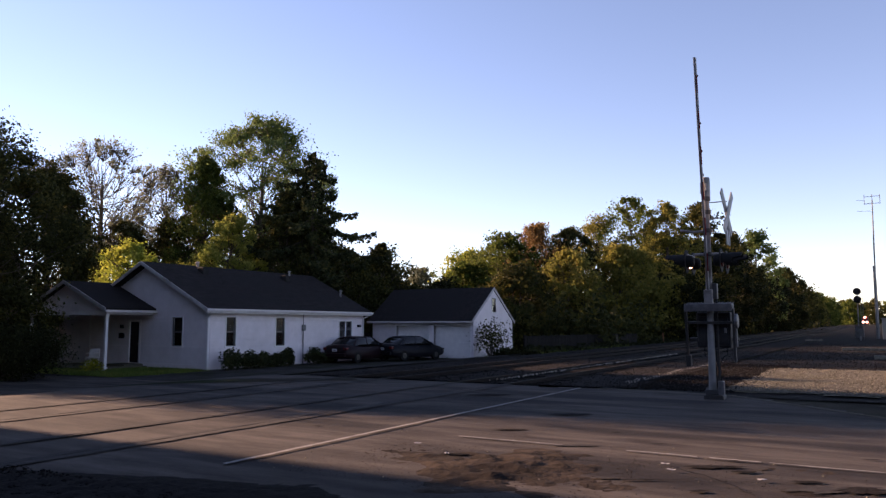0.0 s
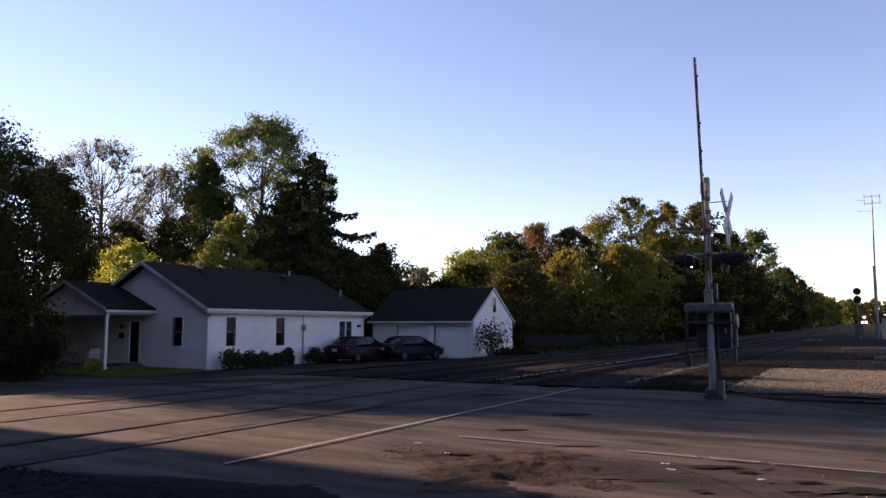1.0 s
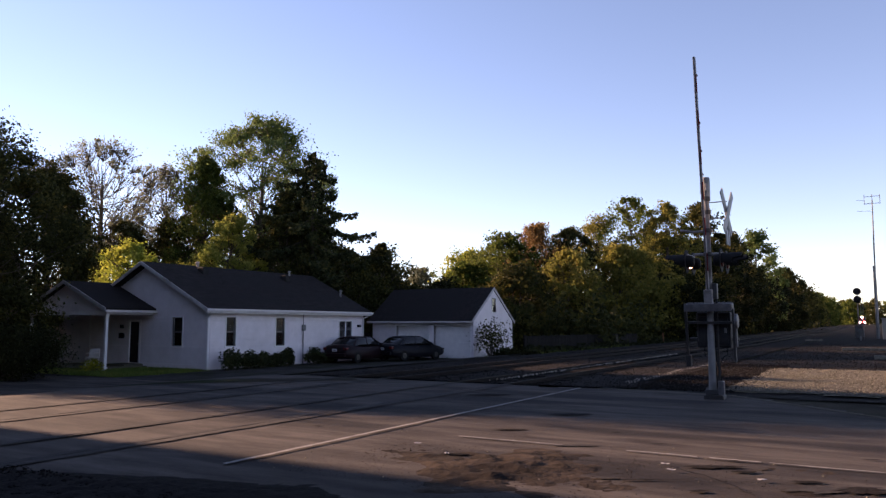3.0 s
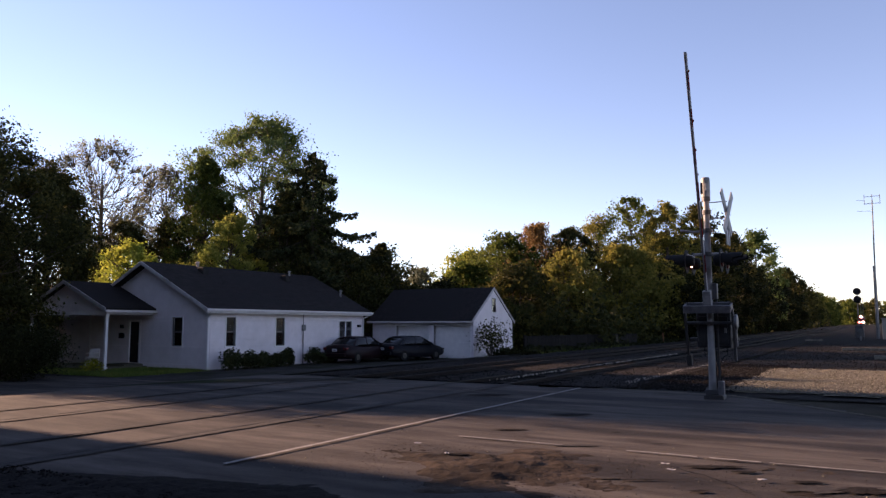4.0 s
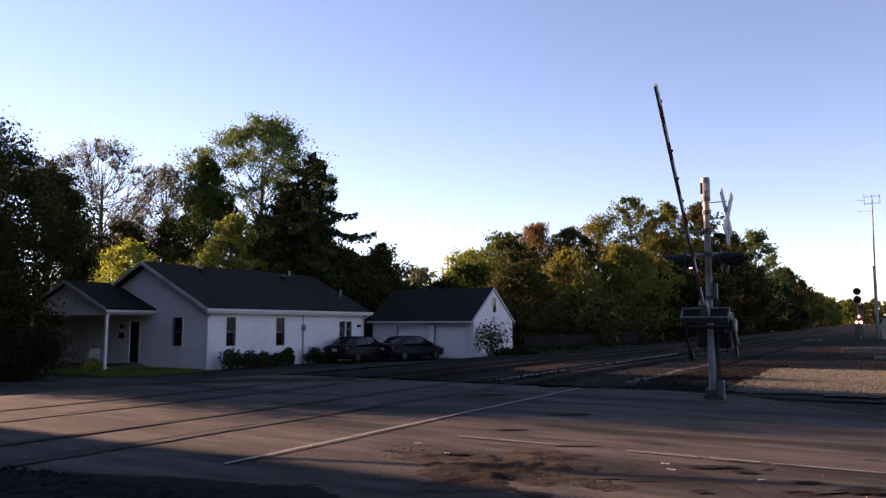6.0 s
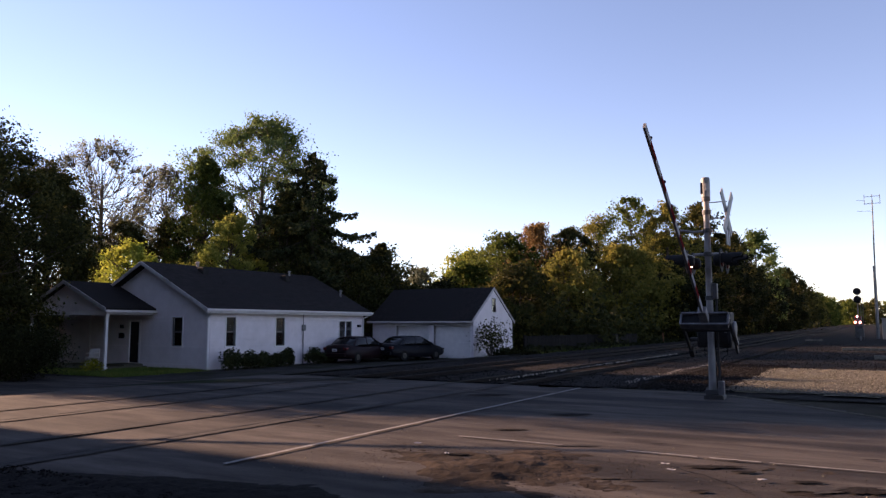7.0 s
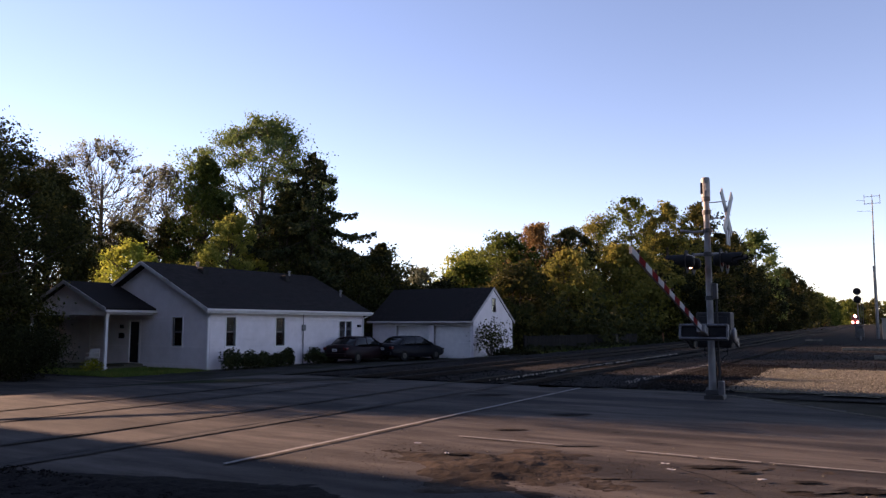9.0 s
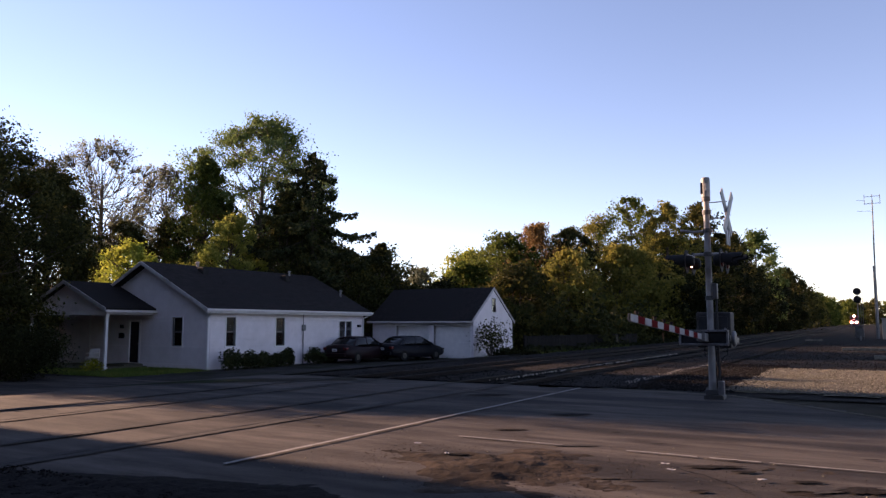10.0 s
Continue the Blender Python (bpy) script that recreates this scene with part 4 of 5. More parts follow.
for x0, z0, x1, sag in ((-0.2, 1.2, 0.08, 0.30), (0.05, 1.18, 0.16, 0.42), (0.3, 1.2, 0.17, 0.25)):
    part("cable", rod([(x0, 0.25, z0), (x0 + 0.02, 0.2, z0 - sag * 0.8), ((x0 + x1) / 2, 0.12, z0 - sag), (x1, 0.06, z0 - sag * 1.6), (x1, 0.05, 0.15)], 0.014, 6), M_BLACK, signal)
for x in (-0.11, 0.13):
    for y in (-0.12, 0.12):
        part("anchor_bolt", rod([(x, y, 0.2), (x, y, 0.27)], 0.016, 6), M_GREY, signal)
# crossbuck, seen nearly edge on: boards in the plane across the road's traffic
buck = part("crossbuck", rod([(0.46, 0, 3.5), (0.46, 0, 4.27)], 0.028, 8), M_ALU, signal, "white crossbuck sign")
for s in (-1, 1):
    bm = boxes((-0.012, 0.012, -0.61, 0.61, -0.10, 0.10), bevel=0.004)
    bmesh.ops.transform(bm, matrix=pose(0.46 + 0.02 * s, 0, 4.27, 50 * s, 0, -5), verts=bm.verts)
    b = part("sign_board", bm, M_SIGN, buck)
part("track_count_plate", boxes((0.44, 0.47, -0.2, 0.2, 3.50, 3.85), bevel=0.01), M_SIGN, buck)
for z in (4.15, 4.53):
    part("sign_bracket", rod([(0.05, 0, z), (0.46, 0, z)], 0.012, 6), M_ALU, buck)
# flashing light pairs, facing both ways along the road
part("light_crossarm", rod([(-0.30, 0, 3.32), (0.34, 0, 3.32)], 0.035, 8), M_ALU, signal)
bulbs = {}
for s, x in ((-1, -0.40), (1, 0.34)):
    part("light_crossarm", rod([(x, -0.42, 3.30), (x, 0.42, 3.30)], 0.03, 8), M_ALU, signal)
    for y in (-0.36, 0.36):
        lamp = part("flashing_light", disc_rod(x, x + s * 0.02, y, 3.14, 0.27, 26), M_BLACK, signal, "black round flasher background with hood")
        part("lamp_housing", rod([(x - s * 0.16, y, 3.14), (x - s * 0.12, y, 3.14), (x, y, 3.14)], [0.08, 0.13, 0.15], 16), M_BLACK, lamp)
        bm = bmesh.new()
        n = 18
        for k in range(n + 1):
            a = radians(-25 + 230 * k / n)
            for r, d in ((0.165, 0.02), (0.165, 0.46 if 25 < -25 + 230 * k / n < 155 else 0.25), (0.155, 0.46 if 25 < -25 + 230 * k / n < 155 else 0.25), (0.155, 0.02)):
                bm.verts.new((x + s * d, y + r * math.cos(a), 3.14 + r * math.sin(a)))
        bm.verts.ensure_lookup_table()
        for k in range(n):
            for j in range(4):
                i0, i1 = 4 * k + j, 4 * k + (j + 1) % 4
                bm.faces.new((bm.verts[i0], bm.verts[i1], bm.verts[i1 + 4], bm.verts[i0 + 4]))
        bmesh.ops.recalc_face_normals(bm, faces=bm.faces)
        part("hood", bm, M_BLACK, lamp)
        part("lens", rod([(x + s * 0.02, y, 3.14), (x + s * 0.05, y, 3.14), (x + s * 0.06, y, 3.14)], [0.15, 0.14, 0.05], 20), M_REDLENS, lamp, "red lens")
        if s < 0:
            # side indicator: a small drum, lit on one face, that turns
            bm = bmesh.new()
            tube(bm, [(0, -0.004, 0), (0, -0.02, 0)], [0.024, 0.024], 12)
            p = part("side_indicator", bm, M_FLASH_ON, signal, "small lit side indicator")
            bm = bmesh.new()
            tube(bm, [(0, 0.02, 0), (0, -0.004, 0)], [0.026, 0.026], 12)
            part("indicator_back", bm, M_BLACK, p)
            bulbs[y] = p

# the arm: built along minus y from its shaft, turned about x
arm = part("gate_arm", boxes((-0.020, 0.020, -6.5, -0.70, -0.062, 0.062), bevel=0.006), M_GREY, signal, "red and white striped crossing gate arm")
r = 6.5
k = 0
while r > 1.3:
    w = 0.41
    mat_ = M_WHITE if k % 2 == 0 else M_RED
    part("stripe", boxes((-0.023, 0.023, -r, -(r - w), -0.059, 0.059)), mat_, arm)
    r -= w
    k += 1
for r in (6.1, 5.0, 4.35, 3.8):
    l = part("arm_lamp", rod([(0, -r, 0.06), (0, -r, 0.13)], [0.02, 0.035], 10), M_BLACK, arm)
    part("lamp_lens", rod([(-0.03, -r, 0.11), (0.03, -r, 0.11)], 0.022, 12), M_REDLENS, l)
part("cross_plate", boxes((-0.51, 0.48, -0.765, -0.74, -0.15, 0.15), bevel=0.008), M_BLACK, arm, "dark steel cross plate")
for z in (-0.15, 0.15):
    part("cross_bar", boxes((-0.53, 0.50, -0.84, -0.665, z - 0.022, z + 0.022), bevel=0.008), M_GREY, arm)
for x in (-0.52, 0.49):
    part("end_bar", boxes((x - 0.022, x + 0.022, -0.82, -0.69, -0.128, 0.128), bevel=0.006), M_GREY, arm)
# flat black panel laid on the plate for the dark of a recess
part("plate_recess", boxes((-0.12, 0.42, -0.772, -0.766, -0.085, 0.085)), M_BLACK, arm)
for x in (-0.45, -0.2, 0.1, 0.3, 0.45):
    part("rivet", rod([(x, -0.835, 0.15), (x, -0.85, 0.15)], 0.014, 8), M_MECH, arm)
part("arm_socket", boxes((-0.09, 0.09, -1.15, -0.68, -0.09, 0.09), bevel=0.015), M_ALU, arm)
part("cross_bar", boxes((-0.50, 0.48, -0.42, -0.36, -0.04, 0.04), bevel=0.008), M_HOUSING, arm)
for x in (-0.53, 0.51):
    part("side_arm", boxes((x - 0.025, x + 0.025, -0.72, 0.50, -0.06, 0.06), bevel=0.008), M_HOUSING if x < 0 else M_MECH, arm)
part("counterweight", boxes((-0.57, -0.46, 0.36, 0.62, -0.09, 0.09), bevel=0.02), M_HOUSING, arm, "grey steel counterweight")
part("counterweight", rod([(0.535, -0.42, 0.0), (0.555, -0.42, 0.0), (0.595, -0.42, 0.0), (0.61, -0.42, 0.0)], [0.14, 0.17, 0.17, 0.14], 20), M_GREY, arm, "round grey steel counterweight")
part("counterweight_bar", boxes((0.535, 0.575, -0.30, 0.16, -0.05, 0.05), bevel=0.01), M_GREY, arm)


# the gate for the other direction, west of the tracks
opposite = copy_thing(signal, pose(-20.1, 4.5, -0.1, 0, 0, 180))
arms = [arm] + [o for o in opposite.children if o.name.startswith("gate_arm")]
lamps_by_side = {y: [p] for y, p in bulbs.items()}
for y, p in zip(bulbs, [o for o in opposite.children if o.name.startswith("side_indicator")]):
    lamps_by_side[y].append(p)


# ---- far along the line: signal mast, radio mast, cabinet, posts, train ----
def ground_z(x, y):
    return float(level(x, y)) - 0.06


mast = thing("signal_mast", "black two-head railway block signal on a thin mast", "railway signal", pose(-1.85, 100, ground_z(-1.85, 100)))
part("mast", rod([(0, 0, 0), (0, 0, 5.7)], 0.07), M_GREY, mast)
for z in (4.6, 5.55):
    hd = part("signal_head", rod([(0, -0.12, z), (0, -0.16, z)], 0.42, 22), M_BLACK, mast, "round black signal head")
    part("signal_body", boxes((-0.16, 0.16, -0.12, 0.25, z - 0.3, z + 0.3), bevel=0.04), M_BLACK, hd)
    for a in (90, 210, 330):
        part("visor", rod([(0.2 * math.cos(radians(a)), -0.16, z + 0.2 * math.sin(radians(a))), (0.2 * math.cos(radians(a)), -0.42, z + 0.2 * math.sin(radians(a)))], 0.1, 12), M_BLACK, hd)
for x in (0.28, 0.52):
    part("ladder_rail", rod([(x, 0.25, 0), (x, 0.15, 5.6)], 0.02, 6), M_GREY, mast)
for i in range(17):
    part("rung", rod([(0.28, 0.25 - 0.006 * i, 0.3 + 0.31 * i), (0.52, 0.25 - 0.006 * i, 0.3 + 0.31 * i)], 0.012, 5), M_GREY, mast)
part("relay_case", boxes((-0.4, 0.4, -0.5, 0.0, 0.1, 1.5), bevel=0.03), M_MECH, mast)

radio = thing("radio_mast", "tall thin steel radio mast with antenna frame", "mast", pose(0.15, 100, ground_z(0, 100)))
part("mast_tube", rod([(0, 0, 0), (-0.02, 0, 8.2), (0.1, 0, 16.3)], [0.11, 0.09, 0.06], 10), M_GREY, radio)
for z in (15.9, 16.75):
    part("antenna_bar", rod([(-0.75, 0, z), (0.95, 0, z + 0.02)], 0.03, 6), M_GREY, radio)
for x in (-0.7, 0.1, 0.9):
    part("antenna_upright", rod([(x, 0, 15.8), (x, 0, 17.0)], 0.03, 6), M_GREY, radio)
part("yagi_antenna", rod([(-0.7, 0, 16.3), (-1.5, -0.2, 16.35)], 0.02, 6), M_GREY, radio)
part("yagi_antenna", rod([(-0.1, 0, 15.0), (-1.5, -0.2, 15.05)], 0.02, 6), M_GREY, radio)
post = thing("utility_post", "grey steel post beside the radio mast", "post", pose(0.02, 98.6, ground_z(0, 98)))
part("post", rod([(0, 0, 0), (0, 0, 8.4)], [0.13, 0.11], 10), M_GREY, post)

cab = thing("equipment_cabinet", "pale grey metal railway equipment cabinet", "cabinet", pose(1.4, 96, ground_z(1.4, 96)))
part("case", boxes((-0.9, 1.6, -0.9, 0.9, 0.15, 2.25), bevel=0.03), M_BOX, cab)
part("lid", boxes((-1.0, 1.7, -1.0, 1.0, 2.25, 2.37), bevel=0.03), M_BOX, cab)
part("cabinet_door", boxes((-0.7, 0.3, -0.93, -0.9, 0.3, 2.1), bevel=0.008), M_BOX, cab)
part("plinth", boxes((-0.85, 1.55, -0.85, 0.85, -0.1, 0.15)), M_GREY, cab)
box2 = thing("relay_box", "small pale relay box on a stand by the tracks", "cabinet", pose(-1.5, 88, ground_z(-1.5, 88)))
part("case", boxes((-0.3, 0.3, -0.25, 0.25, 0.5, 1.2), bevel=0.02), M_MECH, box2)
part("stand", rod([(0, 0, 0), (0, 0, 0.5)], 0.06), M_GREY, box2)

for x, y, hgt, mt, lab in ((-17.7, 190, 1.6, M_SIGN, "white wooden marker post beside the tracks"), (-18.6, 60.3, 0.95, M_STONE, "pale wooden marker post beside the tracks"), (-18.2, 74, 0.95, M_STAKE, "short orange-brown stake in the weeds")):
    p = thing("marker_post", lab, "post", pose(x, y, ground_z(x, y)))
    part("stake", boxes((-0.06, 0.06, -0.06, 0.06, 0, hgt), (-0.09, 0.09, -0.075, -0.06, hgt - 0.35, hgt), bevel=0.006), mt, p)


def build_train():
    t = thing("locomotive", "dark diesel freight locomotive with headlight and ditch lights lit", "locomotive")
    part("frame", boxes((-1.5, 1.5, 0.2, 20.5, 1.15, 1.55), bevel=0.04), M_LOCO, t)
    part("nose", boxes((-0.85, 0.85, 1.4, 3.0, 1.55, 3.0), bevel=0.2), M_LOCO, t)
    c = part("cab", boxes((-1.5, 1.5, 3.0, 5.6, 1.55, 4.5), bevel=0.12), M_LOCO, t)
    for x in (-0.95, 0.35):
        part("windscreen", boxes((x, x + 0.6, 2.97, 3.05, 3.2, 3.9), bevel=0.02), M_CARGLASS, c)
    part("engine_hood", boxes((-1.0, 1.0, 5.6, 19.5, 1.55, 4.3), bevel=0.12), M_LOCO, t)
    part("pilot_plow", loft(bmesh.new(), [[(-1.45, 0.1, 0.1), (1.45, 0.1, 0.1), (1.45, 0.2, 1.2), (-1.45, 0.2, 1.2)], [(-1.45, 0.5, 0.1), (1.45, 0.5, 0.1), (1.45, 0.5, 1.2), (-1.45, 0.5, 1.2)]]), M_LOCO, t)
    part("coupler", boxes((-0.15, 0.15, -0.5, 0.3, 0.75, 1.1), bevel=0.05), M_BLACK, t)
    for x in (-1.35, 1.35):
        part("handrail", rod([(x, 0.4, 1.5), (x, 0.4, 2.5), (x, 2.8, 2.5)], 0.02, 6), M_ALU, t)
    for y in (2.2, 4.0, 5.8, 14.2, 16.0, 17.8):
        for x in (-0.75, 0.75):
            part("wheel", rod([(x - 0.07, y, 0.5), (x + 0.07, y, 0.5)], 0.5, 18), M_BLACK, t)
    for x0, z in ((0.0, 4.35), (-0.92, 1.75), (0.92, 1.75)):
        y0 = 2.86 if z > 4 else 0.12
        # wide red disc stands for glare; only the lens is the lamp
        l = part("headlight", rod([(x0, y0 - 0.02, z), (x0, y0 + 0.16, z)], 0.50, 16), M_LAMP_GLARE, t, "headlight with a red glare disc")
        part("lens", rod([(x0, y0 - 0.10, z), (x0, y0 - 0.02, z)], [0.22, 0.30], 16), M_LAMP_ON, l)
    return t


train = build_train()


# ---- trees and shrubs ----
def leaf_quads(rg, P, size, flat=0.0):
    """Kite-shaped leaves of random turn at places P."""
    n = len(P)
    u = rg.normal(size=(n, 3))
    u[:, 2] *= 1 - flat
    u /= np.linalg.norm(u, axis=1)[:, None]
    w = rg.normal(size=(n, 3))
    v = np.cross(u, w)
    v /= np.linalg.norm(v, axis=1)[:, None]
    s = size * rg.uniform(0.6, 1.5, (n, 1))
    V = np.stack([P - u * s * 0.55, P + v * s * 0.36, P + u * s * 0.6, P - v * s * 0.36], 1).reshape(-1, 3)
    return V, np.arange(4 * n).reshape(n, 4)


def limb(path, r0, r1, sides=6):
    """Vertices and quads of a tapered tube."""
    path = np.asarray(path, float)
    n = len(path)
    d = np.gradient(path, axis=0)
    d /= np.linalg.norm(d, axis=1)[:, None] + 1e-9
    a = np.cross(d, np.where(np.abs(d[:, 2:3]) > 0.9, [[1.0, 0, 0]], [[0, 0, 1.0]]))
    a /= np.linalg.norm(a, axis=1)[:, None] + 1e-9
    b = np.cross(d, a)
    t = 2 * np.pi * np.arange(sides) / sides
    r = np.linspace(r0, r1, n)[:, None, None]
    V = path[:, None] + r * (a[:, None] * np.cos(t)[None, :, None] + b[:, None] * np.sin(t)[None, :, None])
    i = (np.arange(n - 1)[:, None] * sides + np.arange(sides)[None])
    j = (np.arange(n - 1)[:, None] * sides + (np.arange(sides)[None] + 1) % sides)
    return V.reshape(-1, 3), np.stack([i, j, j + sides, i + sides], -1).reshape(-1, 4)


def gather(pieces):
    V, Fc, k = [], [], 0
    for v, f in pieces:
        V.append(v)
        Fc.append(f + k)
        k += len(v)
    return np.concatenate(V), np.concatenate(Fc)


def bend(p, q, rg, sag=0.0, n=6, wob=0.05):
    t = np.linspace(0, 1, n)[:, None]
    L = np.linalg.norm(q - p)
    mid = rg.normal(size=3) * wob * L
    return p + (q - p) * t + (mid + np.array([0, 0, sag * L])) * (4 * t * (1 - t))


def tree(seed, label, x, y, h, w, leaves_mat, leaves=6000, size=0.22, base=0.25, clumps=26, clump=0.2, widest=0.5, twigs=5, name="tree", group=""):
    """A broad-leaved tree: trunk, limbs to each clump, twigs, leaves gathered in clumps of uneven size."""
    rg = np.random.default_rng(seed)
    t = thing(name, label, "tree" if name == "tree" else name, pose(x, y, float(level(x, y)) - 0.08), group)
    pieces, P = [], []
    topz = h * 0.86
    spine = np.array([[0, 0, 0], [0.01, 0.02, 0.3], [-0.02, 0.02, 0.55], [0.02, -0.01, 0.8], [0, 0, 1.0]]) * np.array([h * 0.6, h * 0.6, topz])
    sp = np.stack([np.interp(np.linspace(0, 1, 12), np.linspace(0, 1, 5), spine[:, k]) for k in range(3)], 1)
    pieces.append(limb(sp, max(0.10, h * 0.022), 0.03, 8))
    n_each = max(1, leaves // clumps)
    for i in range(clumps):
        u = base + (1 - base) * (i + rg.uniform(0, 1)) / clumps
        prof = math.sin(math.pi * min(1, max(0.0, (u - base + 0.06) / (1.10 - base))) ** (math.log(0.5) / math.log(max(0.05, min(0.95, widest)))))
        a = i * 2.39996 + rg.uniform(-0.5, 0.5)
        cr = clump * w * rg.uniform(0.45, 1.35) * (0.6 + 0.4 * prof)
        rr = max(0.0, w / 2 * prof - cr * 0.6) * rg.uniform(0.35, 1.0) ** 0.5
        c = np.array([rr * math.cos(a), rr * math.sin(a), min(u * h, h - cr * 0.55)])
        zf = max(0.12 * h, c[2] - rg.uniform(0.12, 0.3) * h)
        root = np.array([np.interp(zf, sp[:, 2], sp[:, 0]), np.interp(zf, sp[:, 2], sp[:, 1]), min(zf, topz)])
        br = max(0.03, 0.008 * h * (1.1 - u))
        pieces.append(limb(bend(root, c, rg, -0.05), br, 0.018, 5))
        for _ in range(twigs):
            d = rg.normal(size=3)
            d[2] = abs(d[2]) * 0.6
            e = c + d / np.linalg.norm(d) * cr * rg.uniform(0.7, 1.15)
            pieces.append(limb(bend(c * 0.8 + root * 0.2, e, rg, 0.0, 4), 0.022, 0.008, 4))
        k_sub = 6
        d = rg.normal(size=(k_sub, 3))
        d /= np.linalg.norm(d, axis=1)[:, None]
        sub = c + d * cr * rg.uniform(0.45, 1.0, (k_sub, 1)) * np.array([1, 1, 0.8])
        pick = rg.integers(0, k_sub, n_each)
        spread = cr * rg.uniform(0.14, 0.42, (k_sub, 1))
        far = rg.choice([0.75, 1.0, 1.3], (n_each, 1), p=[0.4, 0.4, 0.2])
        P.append(sub[pick] + np.clip(rg.normal(size=(n_each, 3)), -1.7, 1.7) * far * spread[pick] * np.array([1, 1, 0.75]))
    V, Fc = gather(pieces)
    mesh_np("trunk", V, Fc, M_BARK, t, smooth=True)
    V, Fc = leaf_quads(rg, np.concatenate(P), size)
    V[:, 2] = np.maximum(V[:, 2], 0.05)
    mesh_np("crown", V, Fc, leaves_mat, t)
    return t


def shrub(seed, label, x, y, h, w, leaves_mat, leaves=2500, size=0.10, name="shrub", group="", stems=12):
    """A shrub: stems from the ground and leaves over an uneven dome."""
    rg = np.random.default_rng(seed)
    t = thing(name, label, name, pose(x, y, float(level(x, y)) - 0.07), group)
    pieces, P = [], []
    for i in range(stems):
        a = i * 2.4 + rg.uniform(-0.3, 0.3)
        rr = w / 2 * rg.uniform(0.15, 0.8)
        hh = h * rg.uniform(0.45, 0.9) * (1 - 0.35 * (rr / (w / 2)) ** 2)
        q = np.array([rr * math.cos(a), rr * math.sin(a), hh * 0.8])
        pieces.append(limb(bend(np.array([q[0] * 0.2, q[1] * 0.2, 0.0]), q, rg, 0.05, 5), 0.02, 0.006, 4))
        d = rg.normal(size=(leaves // stems, 3))
        d /= np.linalg.norm(d, axis=1)[:, None]
        P.append(q + d * rg.uniform(0.1, 1, (leaves // stems, 1)) ** 0.4 * np.array([w * 0.27, w * 0.27, h * 0.36]) * rg.uniform(0.7, 1.2))
    P = np.concatenate(P)
    P = P[(P[:, 2] > 0.03) & (P[:, 2] < h * 1.1)]
    V, Fc = gather(pieces)
    mesh_np("stems", V, Fc, M_BARK, t)
    V, Fc = leaf_quads(rg, P, size)
    mesh_np("leaves", V, Fc, leaves_mat, t)
    return t


def spruce(seed, label, x, y, h, w):
    """A spruce: straight trunk, whorls of drooping boughs hung with needle sprays."""
    rg = np.random.default_rng(seed)
    t = thing("spruce_tree", label, "tree", pose(x, y, float(level(x, y)) - 0.08))
    pieces = [limb([(0, 0, 0), (0.05, 0, h * 0.5), (0, 0, h * 0.97)], 0.24, 0.02, 8)]
    P = []
    boughs = 74
    for i in range(boughs):
        u = 0.08 + 0.90 * ((i + rg.uniform(0, 1)) / boughs) ** 0.9
        L = w / 2 * (1 - u) ** 0.85 + 0.25
        for a in (i * 2.39996 + rg.uniform(-0.3, 0.3),):
            l = L * rg.uniform(0.5, 1.2)
            s = np.linspace(0, 1, 9)[:, None]
            d = np.array([math.cos(a), math.sin(a), 0])
            path = np.array([0, 0, u * h]) + d * l * s + np.array([0, 0, 1]) * (-0.55 * l * s ** 1.3 + 0.38 * l * s ** 3)
            pieces.append(limb(path, 0.035, 0.008, 4))
            n = int(105 * l) + 25
            q = rg.uniform(0.12, 1, n)
            c = np.stack([np.interp(q, s[:, 0], path[:, j]) for j in range(3)], 1)
            side = np.array([-math.sin(a), math.cos(a), 0])
            c = c + side * rg.normal(size=(n, 1)) * 0.10 * l * (1.05 - q[:, None]) + np.array([0, 0, -1]) * rg.uniform(0, 1, (n, 1)) ** 1.5 * (0.25 + 0.4 * np.sin(q * 23 + a)[:, None] ** 2)
            P.append(c)
    V, Fc = gather(pieces)
    mesh_np("trunk", V, Fc, M_BARK, t)
    V, Fc = leaf_quads(rg, np.concatenate(P), 0.2, 0.2)
    mesh_np("needles", V, Fc, L_SPRUCE, t)


# in the yard
tree(1, "large dark maple with dense foliage beside the road", -32.2, 15.5, 10.5, 12.2, L_DARK, 80000, 0.115, 0.12, 64, 0.16, 0.5, 3)
# unseen tree out of view to the west, added for shade on the road
tree(14, "tall unseen tree added to shade the road", -43.5, 16.6, 15.5, 12.5, L_DARK, 46000, 0.26, 0.05, 60, 0.17, 0.5, 3)
tree(2, "dark leafy tree beside the house", -39.8, 24.2, 11.0, 6.6, L_DARK, 46000, 0.135, 0.22, 44, 0.19, 0.45, 3)
# added out of view; its height is set by the shadow it must cast
tree(15, "unseen leafy tree added to shade the ground by the tracks", -45.5, 21.6, 11.8, 8.0, L_DARK, 24000, 0.22, 0.33, 34, 0.2, 0.45, 3)
tree(3, "tall thin-leaved tree with bare brown branches", -51.3, 35.3, 16.4, 11.0, L_BROWN, 10000, 0.13, 0.42, 80, 0.11, 0.55, 14)
tree(4, "tall thin-leaved tree with bare brown branches", -51.4, 41.4, 15.6, 8.0, L_BROWN, 8500, 0.13, 0.4, 70, 0.12, 0.5, 14)
tree(5, "small bright yellow-green tree behind the house", -40.6, 30.0, 7.3, 6.4, L_LIME, 24000, 0.13, 0.15, 40, 0.17, 0.5, 3)
tree(6, "dense dark green tree behind the house", -47.2, 41.9, 16.0, 11.0, L_MID, 46000, 0.15, 0.04, 80, 0.13, 0.26, 3)
